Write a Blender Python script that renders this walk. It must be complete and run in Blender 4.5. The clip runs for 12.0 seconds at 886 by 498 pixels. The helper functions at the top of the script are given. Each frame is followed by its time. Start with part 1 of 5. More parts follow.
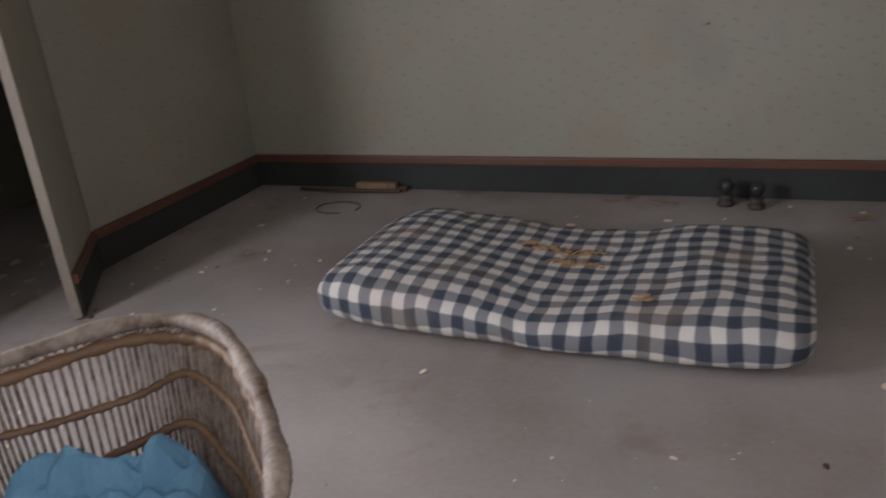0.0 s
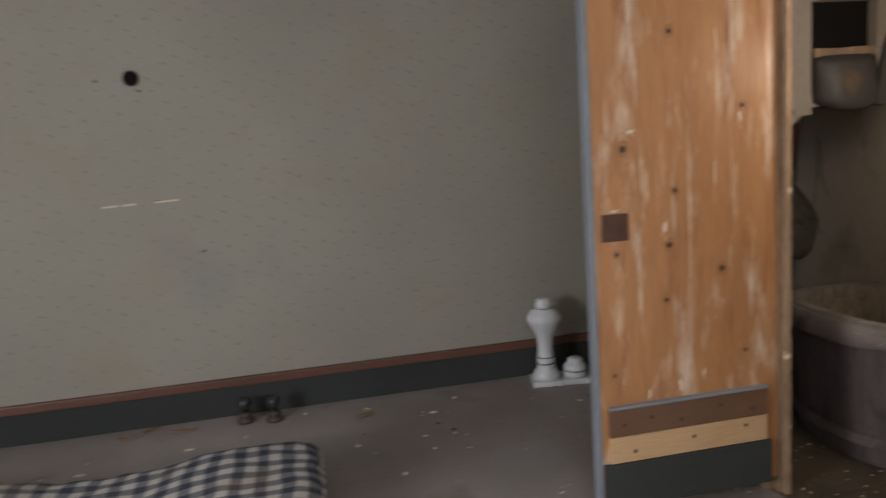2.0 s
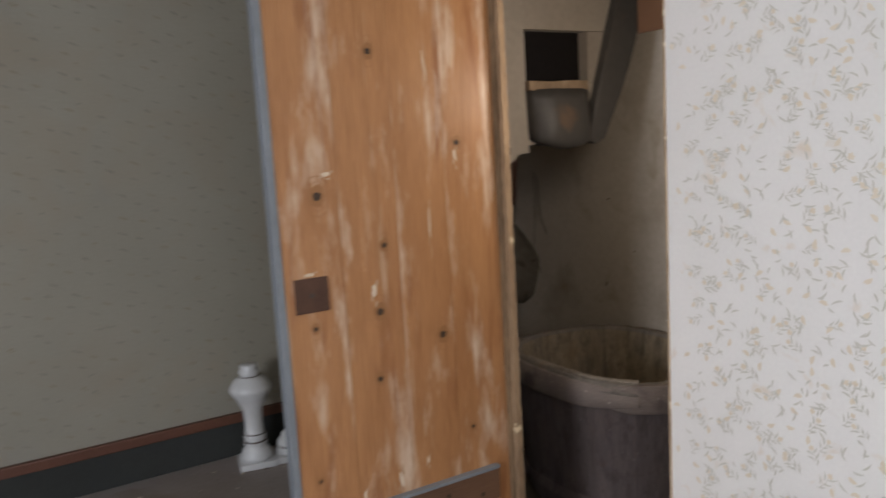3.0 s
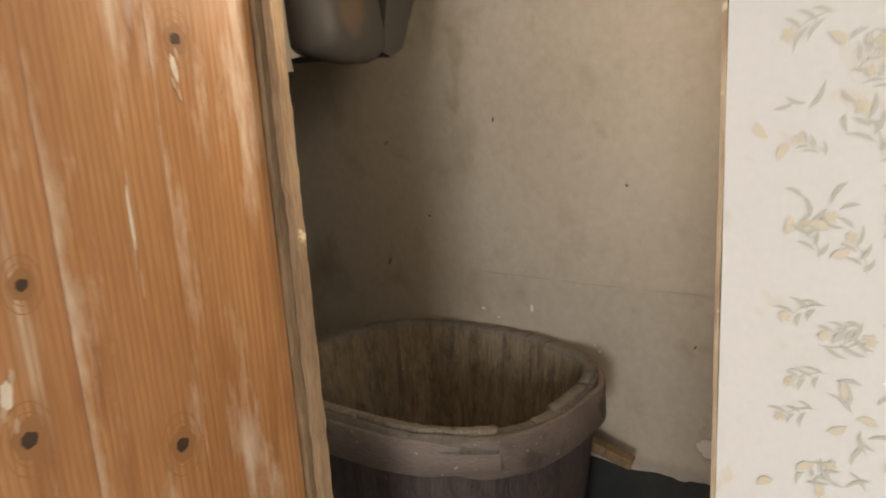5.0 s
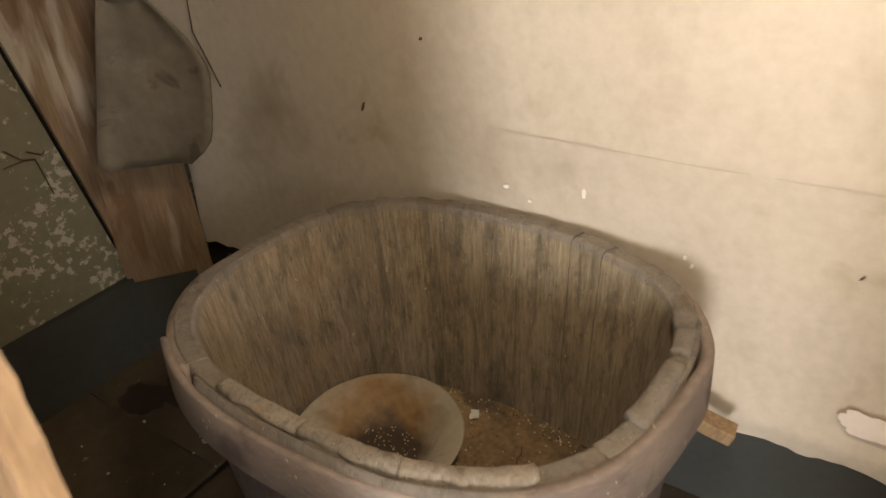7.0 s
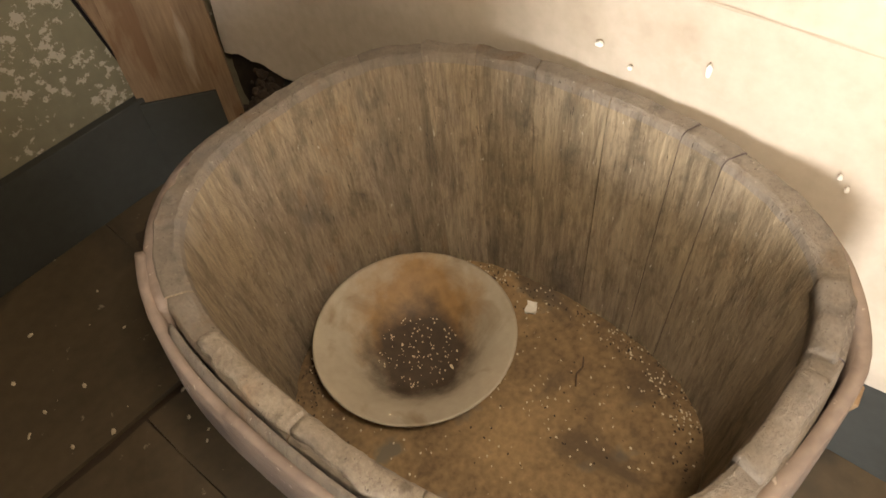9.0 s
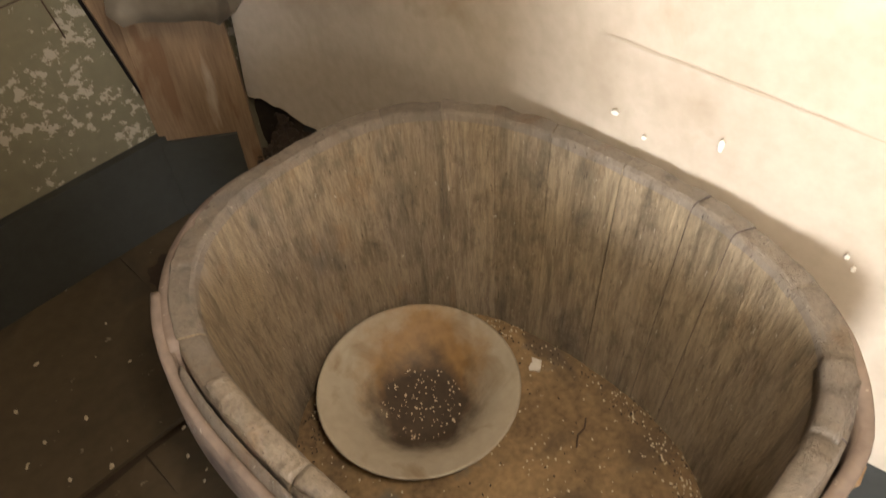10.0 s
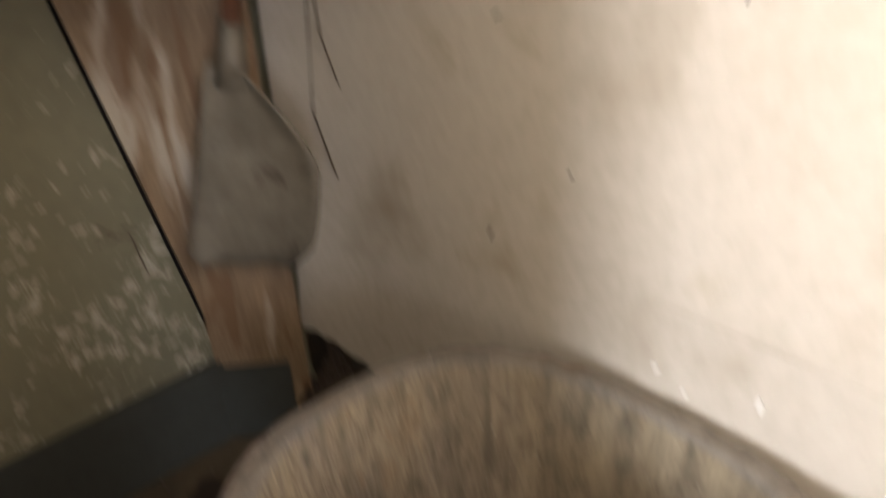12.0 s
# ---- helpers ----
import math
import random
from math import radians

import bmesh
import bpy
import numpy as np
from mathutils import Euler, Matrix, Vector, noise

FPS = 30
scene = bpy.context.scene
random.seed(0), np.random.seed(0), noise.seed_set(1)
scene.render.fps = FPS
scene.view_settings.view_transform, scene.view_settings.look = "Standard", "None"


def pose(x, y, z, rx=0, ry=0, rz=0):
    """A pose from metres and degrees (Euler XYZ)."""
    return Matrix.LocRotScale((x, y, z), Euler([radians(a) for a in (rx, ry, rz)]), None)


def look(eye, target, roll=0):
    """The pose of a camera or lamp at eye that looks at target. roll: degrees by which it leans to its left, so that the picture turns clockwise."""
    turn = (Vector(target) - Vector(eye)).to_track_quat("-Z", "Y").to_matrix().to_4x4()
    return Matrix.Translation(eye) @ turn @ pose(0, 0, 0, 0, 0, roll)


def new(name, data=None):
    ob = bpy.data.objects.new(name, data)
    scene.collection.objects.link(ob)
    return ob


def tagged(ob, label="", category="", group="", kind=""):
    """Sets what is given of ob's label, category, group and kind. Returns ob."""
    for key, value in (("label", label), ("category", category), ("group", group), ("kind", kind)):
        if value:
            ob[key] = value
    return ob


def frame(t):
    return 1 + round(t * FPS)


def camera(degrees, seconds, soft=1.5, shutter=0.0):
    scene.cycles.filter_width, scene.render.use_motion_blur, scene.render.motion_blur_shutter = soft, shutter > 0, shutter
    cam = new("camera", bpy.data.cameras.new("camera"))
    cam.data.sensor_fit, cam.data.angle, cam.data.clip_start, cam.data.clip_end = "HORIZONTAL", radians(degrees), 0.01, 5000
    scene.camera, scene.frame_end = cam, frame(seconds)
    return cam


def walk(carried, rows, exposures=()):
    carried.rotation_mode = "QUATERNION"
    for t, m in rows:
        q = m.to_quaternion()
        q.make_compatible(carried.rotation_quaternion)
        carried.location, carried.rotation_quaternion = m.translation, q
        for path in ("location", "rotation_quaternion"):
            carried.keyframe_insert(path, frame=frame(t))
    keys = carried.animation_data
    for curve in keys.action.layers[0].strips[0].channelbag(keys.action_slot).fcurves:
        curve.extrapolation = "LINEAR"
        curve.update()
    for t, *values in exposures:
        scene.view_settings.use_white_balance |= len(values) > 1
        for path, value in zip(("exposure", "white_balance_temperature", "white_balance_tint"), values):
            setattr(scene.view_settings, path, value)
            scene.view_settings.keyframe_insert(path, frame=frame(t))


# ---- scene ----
cam = camera(60.0, 12.0, shutter=0.4)
PATH = [
    (0, (0.517, 0.412, 1.304), (-0.213, 2.127, 0.577), -5.5),
    (0.5, (0.560, 0.350, 1.353), (0.033, 2.184, 0.756), -4.7),
    (1, (0.535, 0.312, 1.395), (0.206, 2.236, 0.986), -4.0),
    (1.5, (0.564, 0.316, 1.407), (0.529, 2.292, 1.103), -4.1),
    (2, (0.673, 0.454, 1.37), (1.084, 2.388, 1.065), -3.9),
    (2.5, (0.918, 0.64, 1.404), (1.591, 2.501, 1.114), -2.3),
    (3, (1.013, 0.927, 1.391), (2.052, 2.613, 1.114), -3.3),
    (3.2, (1.05, 1.039, 1.393), (2.227, 2.632, 1.114), -3.3),
    (4.8, (1.501, 1.799, 1.343), (3.028, 3.015, 0.91), -2.5),
    (5, (1.554, 1.884, 1.34), (3.132, 3.016, 0.861), -3.6),
    (5.5, (1.688, 2.0, 1.31), (3.315, 2.975, 0.676), -2.6),
    (6, (1.922, 2.118, 1.28), (3.442, 3.17, 0.514), -4.2),
    (6.5, (2.063, 2.229, 1.27), (3.475, 3.321, 0.368), -5.2),
    (6.7, (2.142, 2.281, 1.273), (3.543, 3.345, 0.322), -5.5),
    (8.3, (2.558, 2.584, 1.281), (3.57, 3.622, -0.097), -6.8),
    (8.5, (2.576, 2.593, 1.272), (3.538, 3.615, -0.153), -7.4),
    (9, (2.587, 2.588, 1.259), (3.489, 3.544, -0.249), -7.7),
    (9.5, (2.589, 2.585, 1.263), (3.5, 3.524, -0.249), -5.6),
    (10, (2.583, 2.593, 1.282), (3.543, 3.612, -0.147), -4.6),
    (10.5, (2.573, 2.593, 1.304), (3.612, 3.659, -0.03), -3.4),
    (11, (2.562, 2.577, 1.323), (3.692, 3.67, 0.088), -3.1),
    (11.5, (2.55, 2.545, 1.298), (3.659, 3.508, -0.06), -2.0),
    (11.7, (2.56, 2.569, 1.302), (3.664, 3.542, -0.053), -1.9),
    (12, (2.538, 2.586, 1.358), (3.704, 3.888, 0.386), -3.0),
]
EXPOSURES = [(0, 0.0, 5950, 16), (0.5, 0.1, 6150, 14), (1.5, 0.22, 6100, 14), (3.0, 0.25, 5900, 12), (4.8, 0.6, 6600, 10), (5.5, 0.7, 6700, 8),
             (6.0, 1.3, 6900, 10), (6.5, 1.68, 6850, 10), (8.3, 2.9, 6850, 11), (9.5, 2.9, 6750, 11), (10.5, 2.7, 6350, 11), (12, 2.55, 5850, 10)]
walk(cam, [(t, look(eye, target, roll)) for t, eye, target, roll in PATH], EXPOSURES)

# ---- light ----
world = bpy.data.worlds.new("sky")
scene.world = world
world.use_nodes = True
sky = world.node_tree.nodes.new("ShaderNodeTexSky")
sky.sky_type, sky.sun_disc = "NISHITA", False
sky.sun_elevation, sky.sun_rotation = radians(35), radians(200)
back = world.node_tree.nodes["Background"]
back.inputs[1].default_value = 0.08
world.node_tree.links.new(sky.outputs[0], back.inputs[0])


def lamp(name, kind, power, colour, m, size=0.1, size_y=0.1):
    data = bpy.data.lights.new(name, kind)
    data.energy, data.color = power, colour
    if kind == "AREA":
        data.shape, data.size, data.size_y = "RECTANGLE", size, size_y
    elif kind == "SUN":
        data.angle = size
    else:
        data.shadow_soft_size = size
    ob = new(name, data)
    ob.matrix_world = m
    return ob


lamp("sun", "SUN", 0.8, (1.0, 0.95, 0.88), look((0, 0, 5), (0.4, 2.0, 3.2)), radians(12))
# daylight in the openings of the two windows behind the visitor
lamp("window_light", "AREA", 70, (0.95, 0.95, 0.96), look((-2.34, 0.7, 1.45), (2.3, 2.1, 0.7)), 1.0, 1.2)
lamp("window_light", "AREA", 15, (0.95, 0.94, 0.96), look((1.0, -0.04, 1.5), (0.8, 2.6, 0.1)), 0.9, 1.1)
# added fixed point light without a fixture, standing in for the visitor's carried torch
lamp("torch_stand_in", "POINT", 7.5, (1.0, 0.83, 0.63), pose(2.66, 2.44, 1.54), 0.08)


# ---- materials ----
def material(name, base, dark, rough=0.8, scale=3.0, fine=60.0, bump=0.2, stretch=(1, 1, 1), metal=0.0, spread=0.5, grain=0.35, distort=0.0, gap=None, along=None, stain=None):
    """Two scales of variation between two colours, with fine relief. stretch: of the grain; gap: darker specks of that share."""
    m = bpy.data.materials.new(name)
    m.use_nodes = True
    n, l = m.node_tree.nodes, m.node_tree.links
    b = n["Principled BSDF"]
    b.inputs["Roughness"].default_value, b.inputs["Metallic"].default_value = rough, metal
    where = n.new("ShaderNodeTexCoord")
    info = n.new("ShaderNodeObjectInfo")
    shift = n.new("ShaderNodeVectorMath")
    shift.operation = "SCALE"
    shift.inputs[0].default_value = (7.3, 3.1, 5.7)
    l.new(info.outputs["Random"], shift.inputs["Scale"])
    add = n.new("ShaderNodeVectorMath")
    l.new(where.outputs["Object"], add.inputs[0])
    l.new(shift.outputs[0], add.inputs[1])
    mp = n.new("ShaderNodeMapping")
    mp.inputs["Scale"].default_value = stretch
    l.new(add.outputs[0], mp.inputs[0])
    big, small = n.new("ShaderNodeTexNoise"), n.new("ShaderNodeTexNoise")
    big.inputs["Scale"].default_value, small.inputs["Scale"].default_value = scale, fine
    big.inputs["Detail"].default_value, small.inputs["Detail"].default_value = 6, 5
    big.inputs["Distortion"].default_value = distort
    if along:
        run = n.new("ShaderNodeMapping")
        run.inputs["Scale"].default_value = along
        l.new(add.outputs[0], run.inputs[0])
        l.new(run.outputs[0], big.inputs["Vector"])
    else:
        l.new(add.outputs[0], big.inputs["Vector"])
    l.new(mp.outputs[0], small.inputs["Vector"])
    ramp = n.new("ShaderNodeMapRange")
    ramp.inputs["From Min"].default_value, ramp.inputs["From Max"].default_value = 0.5 - spread / 2, 0.5 + spread / 2
    mixer = n.new("ShaderNodeMix")
    mixer.data_type = "FLOAT"
    mixer.inputs[0].default_value = grain
    l.new(big.outputs[0], mixer.inputs[2])
    l.new(small.outputs[0], mixer.inputs[3])
    l.new(mixer.outputs[0], ramp.inputs[0])
    col = n.new("ShaderNodeMix")
    col.data_type = "RGBA"
    col.inputs[6].default_value, col.inputs[7].default_value = (*dark, 1), (*base, 1)
    l.new(ramp.outputs[0], col.inputs[0])
    out = col.outputs[2]
    if gap:
        spots = n.new("ShaderNodeTexNoise")
        spots.inputs["Scale"].default_value, spots.inputs["Detail"].default_value = gap[0], 8
        l.new(run.outputs[0] if along else add.outputs[0], spots.inputs["Vector"])
        cut = n.new("ShaderNodeMapRange")
        cut.inputs["From Min"].default_value, cut.inputs["From Max"].default_value = gap[1], gap[1] + gap[2]
        l.new(spots.outputs[0], cut.inputs[0])
        over = n.new("ShaderNodeMix")
        over.data_type = "RGBA"
        over.inputs[7].default_value = (*gap[3], 1)
        l.new(cut.outputs[0], over.inputs[0])
        l.new(out, over.inputs[6])
        out = over.outputs[2]
    if stain:
        blot = n.new("ShaderNodeTexNoise")
        blot.inputs["Scale"].default_value, blot.inputs["Detail"].default_value = stain[0], 9
        blot.inputs["Distortion"].default_value = 0.6
        l.new(run.outputs[0] if along else where.outputs["Object"], blot.inputs["Vector"])
        soak = n.new("ShaderNodeMapRange")
        soak.inputs["From Min"].default_value, soak.inputs["From Max"].default_value = stain[1], stain[1] + stain[2]
        soak.inputs["To Max"].default_value = 0.8
        l.new(blot.outputs[0], soak.inputs[0])
        wet = n.new("ShaderNodeMix")
        wet.data_type = "RGBA"
        wet.inputs[7].default_value = (*stain[3], 1)
        l.new(soak.outputs[0], wet.inputs[0])
        l.new(out, wet.inputs[6])
        out = wet.outputs[2]
    l.new(out, b.inputs["Base Color"])
    bp = n.new("ShaderNodeBump")
    bp.inputs["Strength"].default_value, bp.inputs["Distance"].default_value = bump, 0.004
    l.new(mixer.outputs[0], bp.inputs["Height"])
    l.new(bp.outputs[0], b.inputs["Normal"])
    return m


PAPER = material("old_wallpaper", (0.37, 0.345, 0.28), (0.29, 0.268, 0.215), 0.9, 1.2, 90, 0.15, gap=(1.3, 0.62, 0.12, (0.29, 0.28, 0.25)), stain=(2.2, 0.53, 0.3, (0.34, 0.285, 0.21)))
PAPER_NEAR = material("pale_wallpaper", (0.85, 0.82, 0.76), (0.76, 0.73, 0.67), 0.85, 1.5, 120, 0.15, stain=(16, 0.62, 0.16, (0.72, 0.60, 0.44)))
PRINT_GREY = material("grey_print", (0.68, 0.65, 0.56), (0.57, 0.54, 0.44), 0.9)
PRINT_OCHRE = material("ochre_print", (0.80, 0.72, 0.57), (0.70, 0.60, 0.44), 0.9)
PRINT_FADED = material("faded_print", (0.255, 0.235, 0.195), (0.21, 0.193, 0.16), 0.9)
SKIRT = material("grey_skirting_paint", (0.043, 0.046, 0.041), (0.022, 0.023, 0.02), 0.85, 2, 50, 0.15)
RAIL = material("red_brown_rail", (0.16, 0.065, 0.035), (0.09, 0.04, 0.025), 0.5, 3, 70, 0.2)
FLOOR = material("dusty_grey_floor", (0.38, 0.335, 0.31), (0.20, 0.165, 0.14), 0.6, 1.1, 45, 0.06, grain=0.14, spread=0.36, gap=(1.7, 0.56, 0.2, (0.26, 0.245, 0.23)), stain=(2.6, 0.58, 0.15, (0.17, 0.125, 0.09)))
CLOSET_FLOOR = material("stained_stone_floor", (0.125, 0.092, 0.055), (0.05, 0.038, 0.023), 0.6, 2.4, 40, 0.2, gap=(34, 0.69, 0.04, (0.24, 0.20, 0.145)), stain=(4, 0.55, 0.15, (0.035, 0.028, 0.02)))
PLASTER = material("stained_plaster", (0.56, 0.50, 0.42), (0.42, 0.365, 0.29), 0.85, 1.3, 45, 0.5, spread=0.38, gap=(3.4, 0.57, 0.2, (0.33, 0.27, 0.2)), stain=(6, 0.62, 0.14, (0.36, 0.295, 0.205)))
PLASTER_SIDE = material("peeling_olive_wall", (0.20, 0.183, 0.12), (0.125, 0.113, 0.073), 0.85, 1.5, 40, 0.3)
WHITEWASH = material("old_whitewash", (0.29, 0.25, 0.20), (0.19, 0.155, 0.12), 0.9, 2, 40, 0.3)
CEILING = material("ceiling_paint", (0.55, 0.53, 0.48), (0.42, 0.4, 0.36), 0.9)
PINE = material("bare_pine", (0.56, 0.29, 0.12), (0.34, 0.15, 0.052), 0.45, 1.6, 34, 0.3, stretch=(9, 9, 0.4), grain=0.5, spread=0.36, distort=0.9, along=(7, 7, 0.9), gap=(1.9, 0.62, 0.10, (0.60, 0.43, 0.28)), stain=(2.6, 0.57, 0.12, (0.27, 0.10, 0.035)))
PINE_PALE = material("pale_pine", (0.62, 0.42, 0.22), (0.45, 0.27, 0.12), 0.6, 2.5, 26, 0.2, stretch=(0.6, 9, 9), grain=0.5)
PINE_DARK = material("brown_batten", (0.19, 0.10, 0.05), (0.11, 0.055, 0.03), 0.55, 3, 26, 0.2, stretch=(0.6, 9, 9))
ROUGH_WOOD = material("rough_split_wood", (0.36, 0.235, 0.125), (0.13, 0.08, 0.042), 0.8, 4, 40, 1.0, stretch=(3, 3, 0.5), spread=0.35, grain=0.5)
BOARD_WORN = material("board_with_paint_remains", (0.27, 0.185, 0.11), (0.12, 0.074, 0.04), 0.75, 3.5, 36, 0.6, stretch=(6, 6, 0.5), spread=0.4, grain=0.45, along=(6, 6, 1.1), gap=(1.5, 0.57, 0.07, (0.38, 0.32, 0.25)), stain=(2.4, 0.57, 0.06, (0.14, 0.075, 0.035)))
HOOD = material("grey_hood_metal", (0.065, 0.058, 0.05), (0.03, 0.027, 0.024), 0.6, 4, 40, 0.3, metal=0.1, gap=(6, 0.6, 0.1, (0.10, 0.065, 0.04)))
GREY_PAINT = material("grey_edge_paint", (0.25, 0.27, 0.29), (0.17, 0.18, 0.19), 0.5, 4, 50, 0.15)
KNOT = material("knot", (0.075, 0.042, 0.022), (0.035, 0.02, 0.011), 0.6, 40)
SCUFF = material("pale_scuff", (0.75, 0.66, 0.52), (0.6, 0.48, 0.33), 0.8, 30)
RUST = material("rusty_lock_plate", (0.12, 0.06, 0.035), (0.07, 0.035, 0.022), 0.6, 20, 90, 0.4, metal=0.3)


def stave_wood(name, warm, grey, dark, flecks, streak=1.0):
    """Old stave wood: long dark streaks, warm and grey regions, pale scratches, each piece a little lighter or darker."""
    m = bpy.data.materials.new(name)
    m.use_nodes = True
    n, l = m.node_tree.nodes, m.node_tree.links
    b = n["Principled BSDF"]
    b.inputs["Roughness"].default_value = 0.82
    b.inputs["Specular IOR Level"].default_value = 0.3
    where = n.new("ShaderNodeTexCoord")

    def grains(sx, sz, scale, detail, lo, hi, rough=0.6):
        mp = n.new("ShaderNodeMapping")
        mp.inputs["Scale"].default_value = (sx, sx, sz)
        l.new(where.outputs["Object"], mp.inputs[0])
        t = n.new("ShaderNodeTexNoise")
        t.inputs["Scale"].default_value, t.inputs["Detail"].default_value, t.inputs["Roughness"].default_value = scale, detail, rough
        t.inputs["Distortion"].default_value = 0.3
        l.new(mp.outputs[0], t.inputs["Vector"])
        r = n.new("ShaderNodeMapRange")
        r.inputs["From Min"].default_value, r.inputs["From Max"].default_value = lo, hi
        l.new(t.outputs[0], r.inputs[0])
        return r.outputs[0]

    def over(fac, under, colour, share=1.0):
        k = n.new("ShaderNodeMath")
        k.operation = "MULTIPLY"
        k.inputs[1].default_value = share
        l.new(fac, k.inputs[0])
        mx = n.new("ShaderNodeMix")
        mx.data_type = "RGBA"
        mx.inputs[7].default_value = (*colour, 1)
        l.new(k.outputs[0], mx.inputs[0])
        if isinstance(under, tuple):
            mx.inputs[6].default_value = (*under, 1)
        else:
            l.new(under, mx.inputs[6])
        return mx.outputs[2]

    region = grains(1, 0.7, 4.5, 4, 0.28, 0.72)
    fine = grains(1, 0.07, 150, 7, 0.36, 0.64, 0.75)
    long = grains(1, 0.11, 38, 8, 0.48, 0.70, 0.7)
    blot = grains(1, 0.5, 13, 8, 0.55, 0.68, 0.7)
    speck = grains(1, 0.35, 150, 3, 0.68, 0.74)
    mould = grains(1, 0.6, 26, 9, 0.54, 0.66, 0.75)
    cool = grains(1, 0.45, 9, 5, 0.58, 0.74)
    rusty = grains(1, 0.5, 11, 6, 0.60, 0.72)
    crack = grains(1, 0.03, 260, 4, 0.66, 0.70, 0.6)
    rub = grains(1, 0.25, 48, 8, 0.60, 0.72, 0.75)
    col = over(region, warm, grey)
    col = over(cool, col, tuple(c * k for c, k in zip(grey, (0.55, 0.60, 0.72))), 0.7)
    col = over(rusty, col, tuple(c * k for c, k in zip(warm, (0.85, 0.62, 0.45))), 0.6)
    col = over(rub, col, tuple(min(0.7, c * 1.45) for c in warm), 0.5)
    col = over(fine, col, dark, 0.55 * streak)
    col = over(long, col, dark, 0.75 * streak)
    col = over(blot, col, tuple(c * 0.55 for c in dark), 0.5)
    col = over(mould, col, tuple(c * 0.8 for c in dark), 0.45)
    col = over(crack, col, tuple(c * 0.45 for c in dark), 0.8)
    col = over(speck, col, flecks, 0.8)
    info = n.new("ShaderNodeObjectInfo")
    lev = n.new("ShaderNodeMapRange")
    lev.inputs["To Min"].default_value, lev.inputs["To Max"].default_value = 0.86, 1.12
    l.new(info.outputs["Random"], lev.inputs[0])
    hsv = n.new("ShaderNodeHueSaturation")
    l.new(lev.outputs[0], hsv.inputs["Value"])
    l.new(col, hsv.inputs["Color"])
    l.new(hsv.outputs[0], b.inputs["Base Color"])
    hgt = n.new("ShaderNodeMath")
    l.new(fine, hgt.inputs[0])
    l.new(long, hgt.inputs[1])
    bp = n.new("ShaderNodeBump")
    bp.invert = True
    bp.inputs["Strength"].default_value, bp.inputs["Distance"].default_value = 0.8, 0.003
    l.new(hgt.outputs[0], bp.inputs["Height"])
    l.new(bp.outputs[0], b.inputs["Normal"])
    return m


TUB = stave_wood("weathered_tub_stave", (0.44, 0.345, 0.215), (0.355, 0.295, 0.225), (0.10, 0.078, 0.055), (0.60, 0.54, 0.44))
TUB_RIM = stave_wood("worn_grey_rim", (0.30, 0.255, 0.20), (0.265, 0.23, 0.195), (0.115, 0.094, 0.076), (0.5, 0.45, 0.38), 0.45)
TUB_CAP = stave_wood("pale_worn_cap", (0.42, 0.36, 0.28), (0.34, 0.29, 0.235), (0.13, 0.10, 0.078), (0.58, 0.52, 0.43), 0.7)
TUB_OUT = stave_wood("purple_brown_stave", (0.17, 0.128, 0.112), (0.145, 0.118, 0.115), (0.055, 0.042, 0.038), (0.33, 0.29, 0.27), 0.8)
HOOP = material("grey_brown_hoop_wood", (0.27, 0.215, 0.175), (0.125, 0.095, 0.08), 0.75, 5, 60, 0.6, stretch=(1, 1, 5), spread=0.4, gap=(70, 0.66, 0.05, (0.40, 0.35, 0.30)), stain=(9, 0.56, 0.1, (0.085, 0.064, 0.054)))
DIRT = material("brown_dirt", (0.33, 0.225, 0.115), (0.11, 0.073, 0.04), 0.9, 6, 90, 1.0, grain=0.38, spread=0.32, gap=(12, 0.62, 0.08, (0.16, 0.135, 0.10)), stain=(7, 0.54, 0.12, (0.085, 0.062, 0.04)))
DARK_BROWN = material("dark_brown", (0.05, 0.032, 0.02), (0.025, 0.017, 0.012), 0.5, 12, 90, 0.6)
CRUMB = material("pale_crumbs", (0.62, 0.55, 0.42), (0.4, 0.33, 0.22), 0.9, 40)
IRON = material("dull_sheet_iron", (0.165, 0.14, 0.105), (0.08, 0.067, 0.048), 0.6, 7, 40, 0.4, metal=0.1, spread=0.4, gap=(9, 0.62, 0.12, (0.21, 0.185, 0.145)), stain=(14, 0.6, 0.08, (0.05, 0.038, 0.028)))
# Near-black that stands for shade in the flue hole, wall hole and board joint.
SOOT_SHADE = material("black_soot_and_shade", (0.012, 0.010, 0.009), (0.006, 0.005, 0.005), 0.9)
PORCELAIN = material("white_glazed_ceramic", (0.74, 0.74, 0.73), (0.6, 0.6, 0.58), 0.25, 5, 60, 0.05)
CUP = material("dark_glass_cup", (0.035, 0.034, 0.033), (0.02, 0.02, 0.02), 0.3)
WICKER = material("whitened_wicker", (0.33, 0.265, 0.21), (0.10, 0.058, 0.033), 0.7, 22, 120, 0.5, spread=0.28)
WICKER_BROWN = material("brown_wicker", (0.23, 0.13, 0.065), (0.13, 0.07, 0.035), 0.6, 12, 90, 0.4)
CLOTH = material("blue_cloth", (0.17, 0.34, 0.47), (0.10, 0.23, 0.34), 0.85, 6, 120, 0.2)
CLOTH_DARK = material("dark_cloth", (0.03, 0.05, 0.06), (0.02, 0.03, 0.035), 0.9, 6, 120, 0.2)


